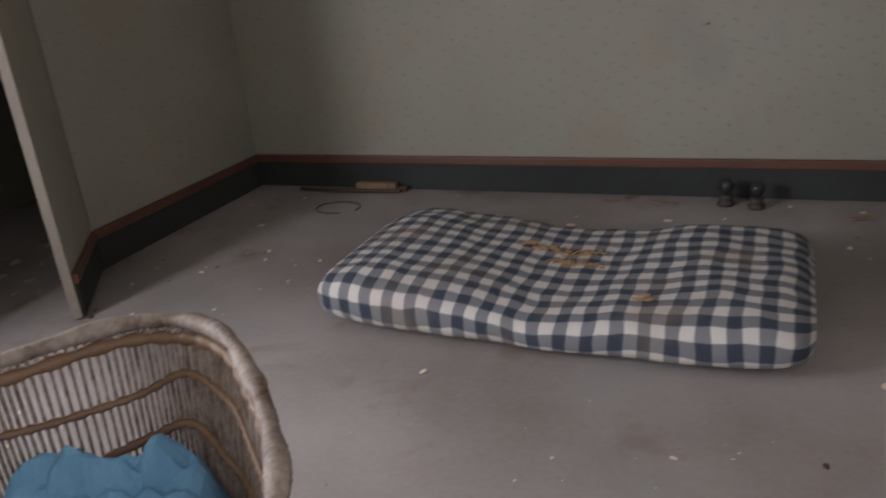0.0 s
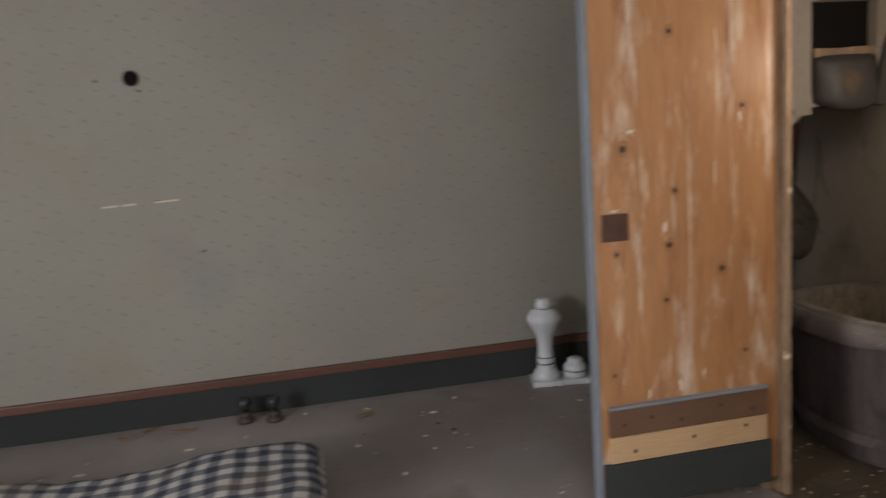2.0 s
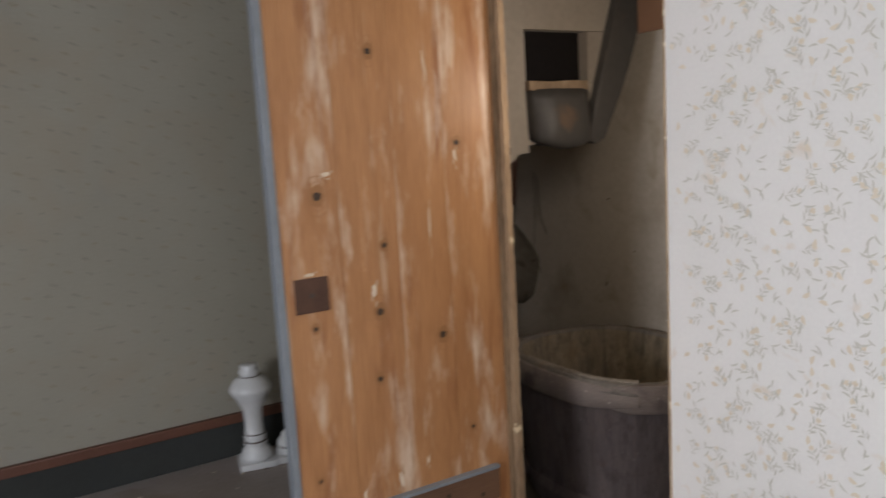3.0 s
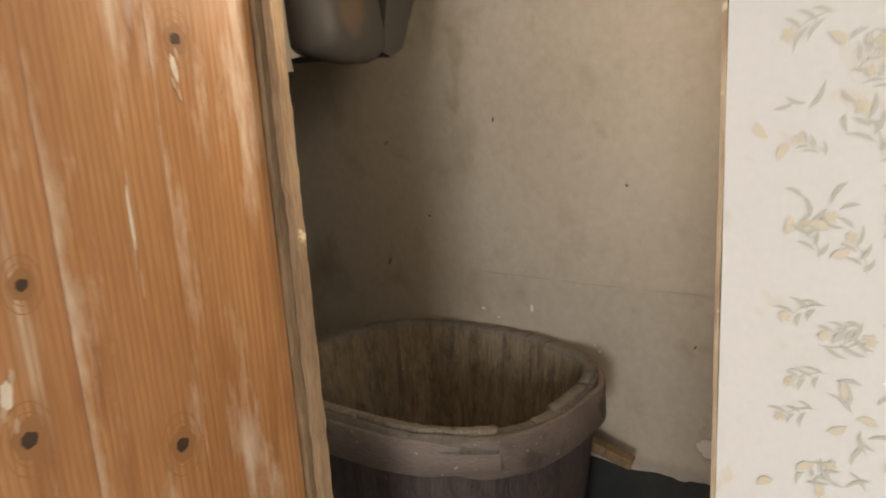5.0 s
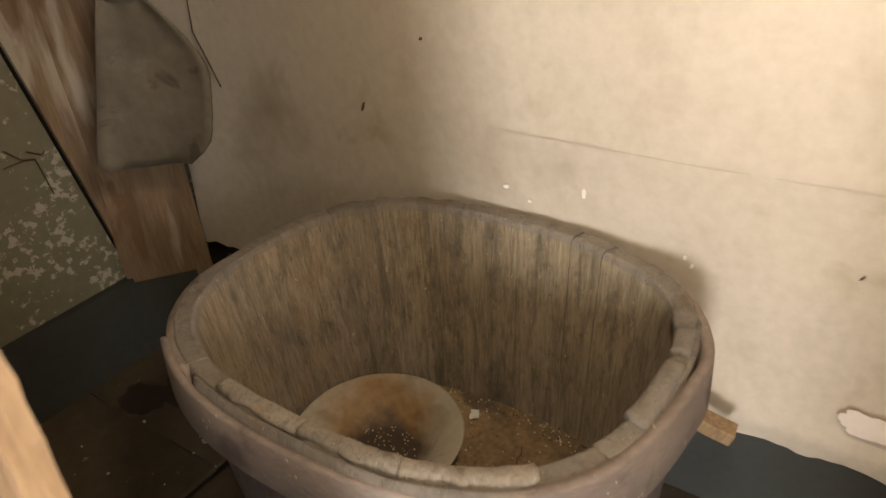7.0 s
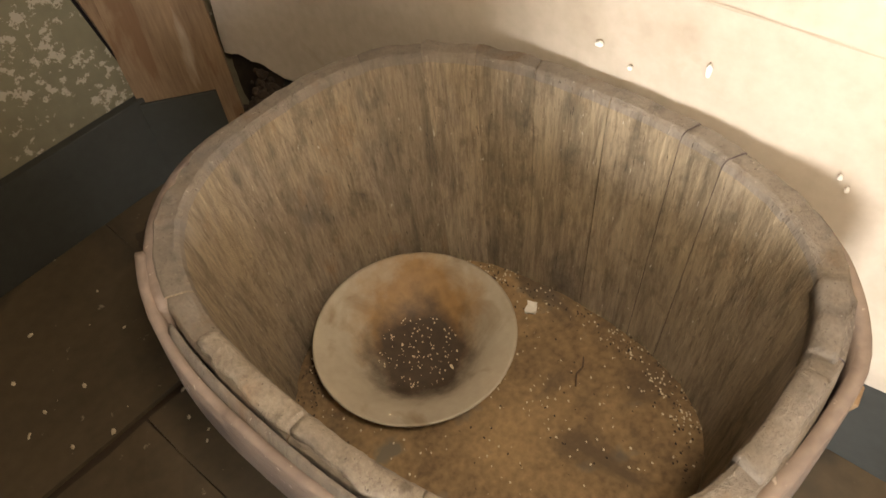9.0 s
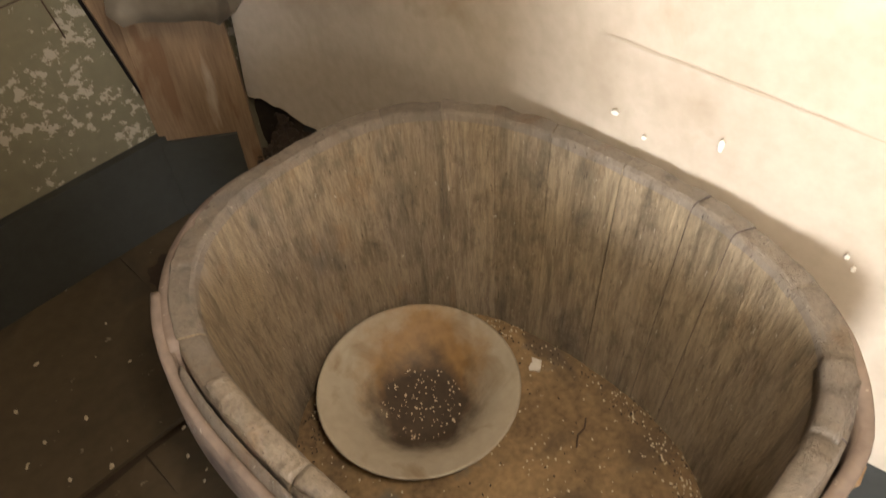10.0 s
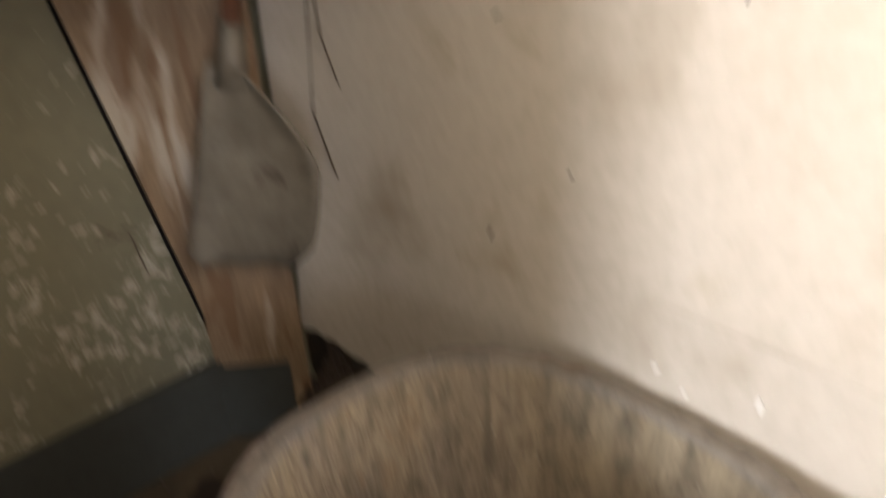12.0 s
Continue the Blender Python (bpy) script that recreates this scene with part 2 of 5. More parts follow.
PRINT_WARM = material("warm_faded_print", (0.295, 0.25, 0.18), (0.25, 0.205, 0.145), 0.9)
PINE_RING = material("pine_grain_ring", (0.36, 0.17, 0.062), (0.29, 0.13, 0.046), 0.5)
JAMB_EDGE = material("bare_jamb_edge", (0.60, 0.46, 0.30), (0.30, 0.19, 0.10), 0.8, 12, 50, 0.6, stretch=(3, 3, 0.6), spread=0.35, gap=(30, 0.6, 0.05, (0.75, 0.62, 0.42)))
OLD_BOARD = material("old_brown_board", (0.27, 0.185, 0.11), (0.10, 0.068, 0.04), 0.85, 4, 40, 0.8, stretch=(3, 3, 0.5), spread=0.35, grain=0.45, along=(4, 4, 1.2), gap=(2.2, 0.60, 0.08, (0.40, 0.34, 0.26)))
SPLIT_EDGE = material("split_brown_edge", (0.44, 0.30, 0.17), (0.19, 0.115, 0.06), 0.8, 5, 60, 1.0, stretch=(4, 4, 0.4), spread=0.35, grain=0.5, gap=(26, 0.66, 0.04, (0.72, 0.58, 0.36)))
SCUFF_GREY = material("thin_pale_scuff", (0.56, 0.42, 0.29), (0.46, 0.30, 0.18), 0.7, 30)
RUST_DARK = material("dark_rust", (0.07, 0.05, 0.04), (0.04, 0.03, 0.024), 0.6, 20)
FLAKE = material("white_plaster_flake", (0.78, 0.76, 0.71), (0.62, 0.59, 0.53), 0.9, 60)
STUFFING = material("brown_stuffing", (0.42, 0.26, 0.12), (0.25, 0.14, 0.06), 0.95, 20)
ROT = material("rotten_wood_crumbs", (0.05, 0.033, 0.02), (0.018, 0.013, 0.009), 0.9, 30)
SCRAP = material("brown_scrap", (0.30, 0.20, 0.12), (0.18, 0.12, 0.07), 0.9, 20)


def gingham():
    m = bpy.data.materials.new("blue_gingham")
    m.use_nodes = True
    n, l = m.node_tree.nodes, m.node_tree.links
    b = n["Principled BSDF"]
    b.inputs["Roughness"].default_value = 0.9
    uv = n.new("ShaderNodeUVMap")
    warp = n.new("ShaderNodeTexNoise")
    warp.inputs["Scale"].default_value = 5
    mul = n.new("ShaderNodeVectorMath")
    mul.operation = "MULTIPLY_ADD"
    mul.inputs[1].default_value = (0.05, 0.05, 0)
    l.new(uv.outputs[0], warp.inputs["Vector"])
    l.new(warp.outputs["Color"], mul.inputs[0])
    l.new(uv.outputs[0], mul.inputs[2])
    sep = n.new("ShaderNodeSeparateXYZ")
    l.new(mul.outputs[0], sep.inputs[0])
    bands = []
    for k in (0, 1):
        a = n.new("ShaderNodeMath")
        a.operation = "MULTIPLY"
        a.inputs[1].default_value = 1 / 0.09
        f = n.new("ShaderNodeMath")
        f.operation = "PINGPONG"
        f.inputs[1].default_value = 0.5
        g = n.new("ShaderNodeMapRange")
        g.inputs["From Min"].default_value, g.inputs["From Max"].default_value = 0.235, 0.265
        l.new(sep.outputs[k], a.inputs[0])
        l.new(a.outputs[0], f.inputs[0])
        l.new(f.outputs[0], g.inputs[0])
        bands.append(g.outputs[0])
    s = n.new("ShaderNodeMath")
    l.new(bands[0], s.inputs[0])
    l.new(bands[1], s.inputs[1])
    half = n.new("ShaderNodeMath")
    half.operation = "MULTIPLY"
    half.inputs[1].default_value = 0.5
    l.new(s.outputs[0], half.inputs[0])
    ramp = n.new("ShaderNodeValToRGB")
    ramp.color_ramp.elements[0].color = (0.53, 0.485, 0.43, 1)
    ramp.color_ramp.elements[1].color = (0.034, 0.041, 0.058, 1)
    mid = ramp.color_ramp.elements.new(0.5)
    mid.color = (0.17, 0.168, 0.174, 1)
    l.new(half.outputs[0], ramp.inputs[0])
    stain = n.new("ShaderNodeTexNoise")
    stain.inputs["Scale"].default_value, stain.inputs["Detail"].default_value = 3.5, 6
    l.new(uv.outputs[0], stain.inputs["Vector"])
    cut = n.new("ShaderNodeMapRange")
    cut.inputs["From Min"].default_value, cut.inputs["From Max"].default_value = 0.5, 0.8
    cut.inputs["To Max"].default_value = 0.5
    l.new(stain.outputs[0], cut.inputs[0])
    over = n.new("ShaderNodeMix")
    over.data_type = "RGBA"
    over.inputs[7].default_value = (0.27, 0.18, 0.09, 1)
    l.new(cut.outputs[0], over.inputs[0])
    l.new(ramp.outputs[0], over.inputs[6])
    l.new(over.outputs[2], b.inputs["Base Color"])
    weave = n.new("ShaderNodeTexNoise")
    weave.inputs["Scale"].default_value = 300
    l.new(uv.outputs[0], weave.inputs["Vector"])
    bp = n.new("ShaderNodeBump")
    bp.inputs["Strength"].default_value, bp.inputs["Distance"].default_value = 0.25, 0.003
    l.new(weave.outputs[0], bp.inputs["Height"])
    l.new(bp.outputs[0], b.inputs["Normal"])
    return m


GINGHAM = gingham()


def add_grain(m, scale, amount, dark):
    """Growth rings drawn out along a plank, laid over the colour that the material has."""
    n, l = m.node_tree.nodes, m.node_tree.links
    b = n["Principled BSDF"]
    old = b.inputs["Base Color"].links[0].from_socket
    where, info = n.new("ShaderNodeTexCoord"), n.new("ShaderNodeObjectInfo")
    shift = n.new("ShaderNodeVectorMath")
    shift.operation = "SCALE"
    shift.inputs[0].default_value = (3.3, 0, 9.1)
    l.new(info.outputs["Random"], shift.inputs["Scale"])
    add = n.new("ShaderNodeVectorMath")
    l.new(where.outputs["Object"], add.inputs[0])
    l.new(shift.outputs[0], add.inputs[1])
    mp = n.new("ShaderNodeMapping")
    mp.inputs["Scale"].default_value = (1, 1, 0.05)
    l.new(add.outputs[0], mp.inputs[0])
    w = n.new("ShaderNodeTexWave")
    w.wave_type, w.bands_direction, w.wave_profile = "BANDS", "X", "SAW"
    w.inputs["Scale"].default_value, w.inputs["Distortion"].default_value = scale, 9
    w.inputs["Detail"].default_value, w.inputs["Detail Scale"].default_value = 2, 0.35
    l.new(mp.outputs[0], w.inputs["Vector"])
    pw = n.new("ShaderNodeMath")
    pw.operation = "POWER"
    pw.inputs[1].default_value = 2.2
    l.new(w.outputs["Fac"], pw.inputs[0])
    k = n.new("ShaderNodeMath")
    k.operation = "MULTIPLY"
    k.inputs[1].default_value = amount
    l.new(pw.outputs[0], k.inputs[0])
    mx = n.new("ShaderNodeMix")
    mx.data_type = "RGBA"
    mx.inputs[7].default_value = (*dark, 1)
    l.new(k.outputs[0], mx.inputs[0])
    l.new(old, mx.inputs[6])
    # chalky rubbed places, drawn out along the plank
    rub = n.new("ShaderNodeMapping")
    rub.inputs["Scale"].default_value = (11, 11, 2.4)
    l.new(add.outputs[0], rub.inputs[0])
    t = n.new("ShaderNodeTexNoise")
    t.inputs["Scale"].default_value, t.inputs["Detail"].default_value, t.inputs["Roughness"].default_value = 1.3, 9, 0.65
    l.new(rub.outputs[0], t.inputs["Vector"])
    r = n.new("ShaderNodeMapRange")
    r.inputs["From Min"].default_value, r.inputs["From Max"].default_value, r.inputs["To Max"].default_value = 0.54, 0.70, 0.8
    l.new(t.outputs[0], r.inputs[0])
    my = n.new("ShaderNodeMix")
    my.data_type = "RGBA"
    my.inputs[7].default_value = (0.70, 0.55, 0.40, 1)
    l.new(r.outputs[0], my.inputs[0])
    l.new(mx.outputs[2], my.inputs[6])
    l.new(my.outputs[2], b.inputs["Base Color"])


add_grain(PINE, 30, 0.7, (0.30, 0.12, 0.04))


def add_peeling(m, at, reach, flake):
    """Paint flaked away in crowded small spots round a place on the wall."""
    n, l = m.node_tree.nodes, m.node_tree.links
    b = n["Principled BSDF"]
    old = b.inputs["Base Color"].links[0].from_socket
    where = n.new("ShaderNodeTexCoord")
    d = n.new("ShaderNodeVectorMath")
    d.operation = "DISTANCE"
    d.inputs[1].default_value = at
    l.new(where.outputs["Object"], d.inputs[0])
    near = n.new("ShaderNodeMapRange")
    near.inputs["From Min"].default_value, near.inputs["From Max"].default_value = 0, reach
    near.inputs["To Min"].default_value, near.inputs["To Max"].default_value = 0.05, -0.17
    l.new(d.outputs["Value"], near.inputs[0])
    big, t = n.new("ShaderNodeTexNoise"), n.new("ShaderNodeTexNoise")
    big.inputs["Scale"].default_value, big.inputs["Detail"].default_value = 7, 3
    t.inputs["Scale"].default_value, t.inputs["Detail"].default_value, t.inputs["Roughness"].default_value = 45, 8, 0.65
    l.new(where.outputs["Object"], big.inputs["Vector"])
    l.new(where.outputs["Object"], t.inputs["Vector"])
    s1, s2 = n.new("ShaderNodeMath"), n.new("ShaderNodeMath")
    s1.operation = "MULTIPLY_ADD"
    s1.inputs[1].default_value = 0.45
    l.new(big.outputs[0], s1.inputs[0])
    l.new(t.outputs[0], s1.inputs[2])
    l.new(s1.outputs[0], s2.inputs[0])
    l.new(near.outputs[0], s2.inputs[1])
    r = n.new("ShaderNodeMapRange")
    r.inputs["From Min"].default_value, r.inputs["From Max"].default_value = 0.785, 0.815
    l.new(s2.outputs[0], r.inputs[0])
    mx = n.new("ShaderNodeMix")
    mx.data_type = "RGBA"
    mx.inputs[7].default_value = (*flake, 1)
    l.new(r.outputs[0], mx.inputs[0])
    l.new(old, mx.inputs[6])
    l.new(mx.outputs[2], b.inputs["Base Color"])


add_peeling(PLASTER_SIDE, (3.02, 4.1, 0.5), 0.75, (0.36, 0.33, 0.265))

for dull in (SOOT_SHADE, PAPER, PLASTER):
    dull.node_tree.nodes["Principled BSDF"].inputs["Specular IOR Level"].default_value = 0.1


# ---- building helpers ----
def mesh_of(name, bm, mat, smooth=False):
    bmesh.ops.recalc_face_normals(bm, faces=bm.faces)
    me = bpy.data.meshes.new(name)
    bm.to_mesh(me)
    bm.free()
    me.materials.append(mat)
    if smooth:
        for p in me.polygons:
            p.use_smooth = True
    return me


def part(name, bm, mat, parent=None, label="", smooth=False):
    ob = new(name, mesh_of(name, bm, mat, smooth))
    if parent:
        ob.parent = parent
    return tagged(ob, label)


def thing(name, label, category, at=(0, 0, 0), turn=0, group="", kind=""):
    ob = new(name)
    ob.matrix_world = pose(*at, 0, 0, turn)
    return tagged(ob, label, category, group, kind)


def box(x0, x1, y0, y1, z0, z1, bevel=0.0, bm=None):
    own = bmesh.new()
    r = bmesh.ops.create_cube(own, size=1)
    for v in r["verts"]:
        v.co = Vector(((x0 + x1) / 2 + v.co.x * (x1 - x0), (y0 + y1) / 2 + v.co.y * (y1 - y0), (z0 + z1) / 2 + v.co.z * (z1 - z0)))
    if bevel:
        bmesh.ops.bevel(own, geom=own.edges[:], offset=bevel, segments=2, profile=0.6, affect="EDGES")
    if bm is None:
        return own
    me = bpy.data.meshes.new("tmp")
    own.to_mesh(me)
    own.free()
    bm.from_mesh(me)
    bpy.data.meshes.remove(me)
    return bm


def ragged(bm, cuts, amount, seed=0.0, scale=8.0):
    """Wear: splits the edges and pushes the points about by noise."""
    bmesh.ops.subdivide_edges(bm, edges=bm.edges[:], cuts=cuts, use_grid_fill=True)
    for v in bm.verts:
        v.co += noise.noise_vector(v.co * scale + Vector((seed, seed * 2, 0))) * amount
    return bm


def lathe(profile, steps=32, centre=(0, 0)):
    """A turned shape from (radius, height) pairs."""
    bm = bmesh.new()
    rings = []
    for r, z in profile:
        rings.append([bm.verts.new((centre[0] + r * math.cos(2 * math.pi * k / steps), centre[1] + r * math.sin(2 * math.pi * k / steps), z)) for k in range(steps)])
    for a, b in zip(rings, rings[1:]):
        for k in range(steps):
            bm.faces.new((a[k], a[(k + 1) % steps], b[(k + 1) % steps], b[k]))
    bm.faces.new(rings[0])
    bm.faces.new(rings[-1])
    return bm


def tube(points, radius, sides=8, bm=None, twist=0.0):
    """A round bar along points; radius may be a function of the share of its length."""
    bm = bm or bmesh.new()
    pts = [Vector(p) for p in points]
    rings = []
    for i, p in enumerate(pts):
        d = (pts[min(i + 1, len(pts) - 1)] - pts[max(i - 1, 0)]).normalized()
        side = d.cross(Vector((0, 0, 1)))
        side = side.normalized() if side.length > 1e-3 else Vector((1, 0, 0))
        up = side.cross(d)
        r = radius(i / (len(pts) - 1)) if callable(radius) else radius
        rings.append([bm.verts.new(p + (side * math.cos(2 * math.pi * k / sides + twist * i) + up * math.sin(2 * math.pi * k / sides + twist * i)) * r) for k in range(sides)])
    for a, b in zip(rings, rings[1:]):
        for k in range(sides):
            bm.faces.new((a[k], a[(k + 1) % sides], b[(k + 1) % sides], b[k]))
    bm.faces.new(rings[0])
    bm.faces.new(rings[-1])
    return bm


def piece(name, bm, mat, label, kind="structure", category="", smooth=False):
    return tagged(part(name, bm, mat, None, "", smooth), label, category, "", kind)


# ---- the rooms ----
X_LEFT, X_PART, X_FAR, Y_BACK, Y_SIDE, Y_FRONT, TOP = -2.39, 2.31, 3.41, 4.385, 4.105, -0.1, 2.45
DOOR_LO, DOOR_HI, DOOR_Y = 2.087, 2.735, 2.755

piece("floor", box(X_LEFT - 1.5, X_PART + 0.02, Y_FRONT - 0.1, Y_BACK + 0.1, -0.12, 0), FLOOR, "dusty grey painted floor with pale crumbs", category="floor")
closet_floor = piece("closet_floor", box(X_PART + 0.02, X_FAR + 0.1, 1.2, Y_BACK + 0.1, -0.12, -0.012), DARK_BROWN, "stained brown stone slab floor of the closet", category="floor")
ROWS_Y = [1.21, 1.72, 2.22, 2.68, 3.10, 3.56, 4.10]
for row, (ya, yb) in enumerate(zip(ROWS_Y, ROWS_Y[1:])):
    cuts = [X_PART + 0.022, 2.74 + (0.18 if row % 2 else -0.06), 3.15 + (0.1 if row % 2 else 0), X_FAR]
    for xa, xb in zip(cuts, cuts[1:]):
        part("slab", ragged(box(xa + 0.0004, xb - 0.0004, ya + (0.022 if row == 5 else 0.0004), yb - 0.0004, -0.02, 0.0), 3, 0.006 if row in (4, 5) else 0.003, row + xa, 9), CLOSET_FLOOR, closet_floor)
piece("ceiling", box(X_LEFT - 1.6, X_FAR + 0.1, Y_FRONT - 0.1, Y_BACK + 0.1, TOP, TOP + 0.1), CEILING, "off-white painted ceiling", category="ceiling")
piece("wall_back", box(X_LEFT - 0.1, X_PART + 0.05, Y_BACK, Y_BACK + 0.1, 0, TOP), PAPER, "faded beige wallpaper wall with small ticks", category="wall")
LEFT_END = 2.99
piece("wall_left", box(X_LEFT - 0.1, X_LEFT, LEFT_END, Y_BACK, 0, TOP), PAPER, "faded beige wallpaper wall beside an opening", category="wall")
piece("wall_left_lintel", box(X_LEFT - 0.1, X_LEFT, 1.95, LEFT_END, 2.0, TOP), PAPER, "beige wall above the dark opening", category="wall")
WY0, WY1 = 0.1, 1.3
piece("wall_left_near", box(X_LEFT - 0.1, X_LEFT, WY1, 1.95, 0, TOP), PAPER, "plain beige wall of the room", category="wall")
piece("wall_left_corner", box(X_LEFT - 0.1, X_LEFT, Y_FRONT, WY0, 0, TOP), PAPER, "plain beige wall of the room", category="wall")
piece("wall_left_below", box(X_LEFT - 0.1, X_LEFT, WY0, WY1, 0, 0.8), PAPER, "plain beige wall below the window", category="wall")
piece("wall_left_above", box(X_LEFT - 0.1, X_LEFT, WY0, WY1, 2.1, TOP), PAPER, "plain beige wall above the window", category="wall")
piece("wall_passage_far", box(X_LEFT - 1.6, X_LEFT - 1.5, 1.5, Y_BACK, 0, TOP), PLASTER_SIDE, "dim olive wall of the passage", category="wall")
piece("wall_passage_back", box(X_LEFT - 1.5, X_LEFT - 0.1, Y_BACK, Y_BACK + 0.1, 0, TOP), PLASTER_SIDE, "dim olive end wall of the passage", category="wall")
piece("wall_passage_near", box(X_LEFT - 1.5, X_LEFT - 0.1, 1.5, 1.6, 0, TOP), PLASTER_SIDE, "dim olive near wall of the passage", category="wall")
leaf_door = thing("door_2", "pale papered door standing half open, with grey kick board", "door", (X_LEFT + 0.004, LEFT_END - 0.012, 0.012), -53, kind="structure")
part("panel", ragged(box(0.0, 0.58, -0.032, 0.0, 0, 1.98), 6, 0.002, 4, 5), PAPER, leaf_door, "pale stained papered panel")
part("kick_board", box(0.004, 0.578, 0.001, 0.016, 0.0, 0.145, 0.003), SKIRT, leaf_door, "dark grey painted kick board")
part("rail", box(0.004, 0.578, 0.001, 0.024, 0.145, 0.19, 0.006), RAIL, leaf_door, "red-brown painted rail")
part("edge_strip", ragged(box(0.58, 0.59, -0.035, 0.003, 0, 1.985), 4, 0.002, 6, 6), WHITEWASH, leaf_door, "worn off-white door edge")
# partition between room and closet, with its doorway
piece("wall_partition_near", box(X_PART, X_PART + 0.035, Y_FRONT, DOOR_LO, 0, TOP), PAPER_NEAR, "pale wallpapered partition with leafy floral print", category="wall")
piece("wall_partition_far", box(X_PART, X_PART + 0.035, DOOR_HI + 0.07, Y_BACK, 0, TOP), PAPER, "faded wallpapered partition behind the door", category="wall")
piece("wall_partition_lintel", box(X_PART, X_PART + 0.035, DOOR_LO, DOOR_HI + 0.07, 2.06, TOP), PAPER, "wallpapered strip above the doorway", category="wall")
piece("wall_far", box(X_FAR, X_FAR + 0.1, 1.2, Y_BACK, 0, TOP), PLASTER, "stained cream plaster wall of the closet", category="wall")
piece("wall_side", box(X_PART + 0.035, X_FAR, Y_SIDE, Y_SIDE + 0.1, 0, TOP), PLASTER_SIDE, "peeling olive wall with flaked paint", category="wall")
piece("wall_closet_near", box(X_PART + 0.035, X_FAR, 1.2, 1.3, 0, TOP), PLASTER, "plain plaster end wall of the closet", category="wall")
# front wall with a window
WX0, WX1, WZ0, WZ1 = 0.5, 1.5, 0.85, 2.1
piece("wall_front_left", box(X_LEFT - 0.1, WX0, Y_FRONT - 0.1, Y_FRONT, 0, TOP), PAPER, "plain beige wall beside the window", category="wall")
piece("wall_front_right", box(WX1, X_PART + 0.035, Y_FRONT - 0.1, Y_FRONT, 0, TOP), PAPER, "plain beige wall beside the window", category="wall")
piece("wall_front_below", box(WX0, WX1, Y_FRONT - 0.1, Y_FRONT, 0, WZ0), PAPER, "plain beige wall below the window", category="wall")
piece("wall_front_above", box(WX0, WX1, Y_FRONT - 0.1, Y_FRONT, WZ1, TOP), PAPER, "plain beige wall above the window", category="wall")
piece("ground", box(-40, 40, -60, Y_FRONT - 0.1, -0.5, -0.3), material("grass", (0.08, 0.10, 0.04), (0.04, 0.06, 0.02)), "grassy ground outside the window", category="ground")


def skirting(name, x0, y0, x1, y1, depth, height, rail, label):
    """Grey skirting along a wall from one point to the other, with a red-brown rail on top; depth points into the room."""
    ob = piece(name, box(0, math.hypot(x1 - x0, y1 - y0), -depth, 0, 0, height, 0.003), SKIRT, label, category="baseboard")
    ob.matrix_world = pose(x0, y0, 0.001, 0, 0, math.degrees(math.atan2(y1 - y0, x1 - x0)))
    if rail:
        part("rail", box(0, math.hypot(x1 - x0, y1 - y0), -depth - 0.01, 0, height, height + rail, 0.006), RAIL, ob, "red-brown painted rail")
    return ob


skirting("baseboard_back", X_LEFT, Y_BACK, X_PART, Y_BACK, 0.02, 0.155, 0.045, "dark grey skirting with red-brown rail")
skirting("baseboard_left", X_LEFT, LEFT_END, X_LEFT, Y_BACK - 0.03, 0.02, 0.155, 0.045, "dark grey skirting with red-brown rail")
skirting("baseboard_partition", X_PART, Y_BACK - 0.03, X_PART, DOOR_HI + 0.1, 0.02, 0.155, 0.045, "dark grey skirting with red-brown rail")
skirting("baseboard_far", X_FAR, Y_SIDE - 0.2, X_FAR, 1.3, 0.02, 0.235, 0, "dark grey painted closet skirting")
skirting("baseboard_side", X_PART + 0.035, Y_SIDE, 3.14, Y_SIDE, 0.025, 0.235, 0, "dark grey painted closet skirting")

# ---- the open door ----
door = thing("door_1", "bare orange pine door standing open, knotty and scuffed", "door", kind="structure")
DX = [1.665, 1.83, 2.0, 2.16, 2.335]
for a, b in zip(DX, DX[1:]):
    part("plank", box(a + 0.0004, b - 0.0004, DOOR_Y, DOOR_Y + 0.03, 0.06, 2.04, 0.0012), PINE, door)
part("edge_strip", box(1.645, 1.665, DOOR_Y - 0.004, DOOR_Y + 0.034, 0.05, 2.045, 0.003), GREY_PAINT, door, "grey painted door edge")
part("batten", box(1.69, 2.285, DOOR_Y - 0.018, DOOR_Y, 0.31, 0.405, 0.004), PINE_DARK, door, "dark brown batten")
part("patch_board", box(1.69, 2.285, DOOR_Y - 0.014, DOOR_Y, 0.215, 0.308, 0.003), PINE_PALE, door, "pale pine repair board")
part("kick_board", box(1.668, 2.30, DOOR_Y - 0.02, DOOR_Y, 0.055, 0.213, 0.003), SKIRT, door, "dark grey painted kick board")
lock = part("lock_plate", box(1.69, 1.782, DOOR_Y - 0.006, DOOR_Y, 0.975, 1.065, 0.002), RUST, door, "rust-brown square lock plate")


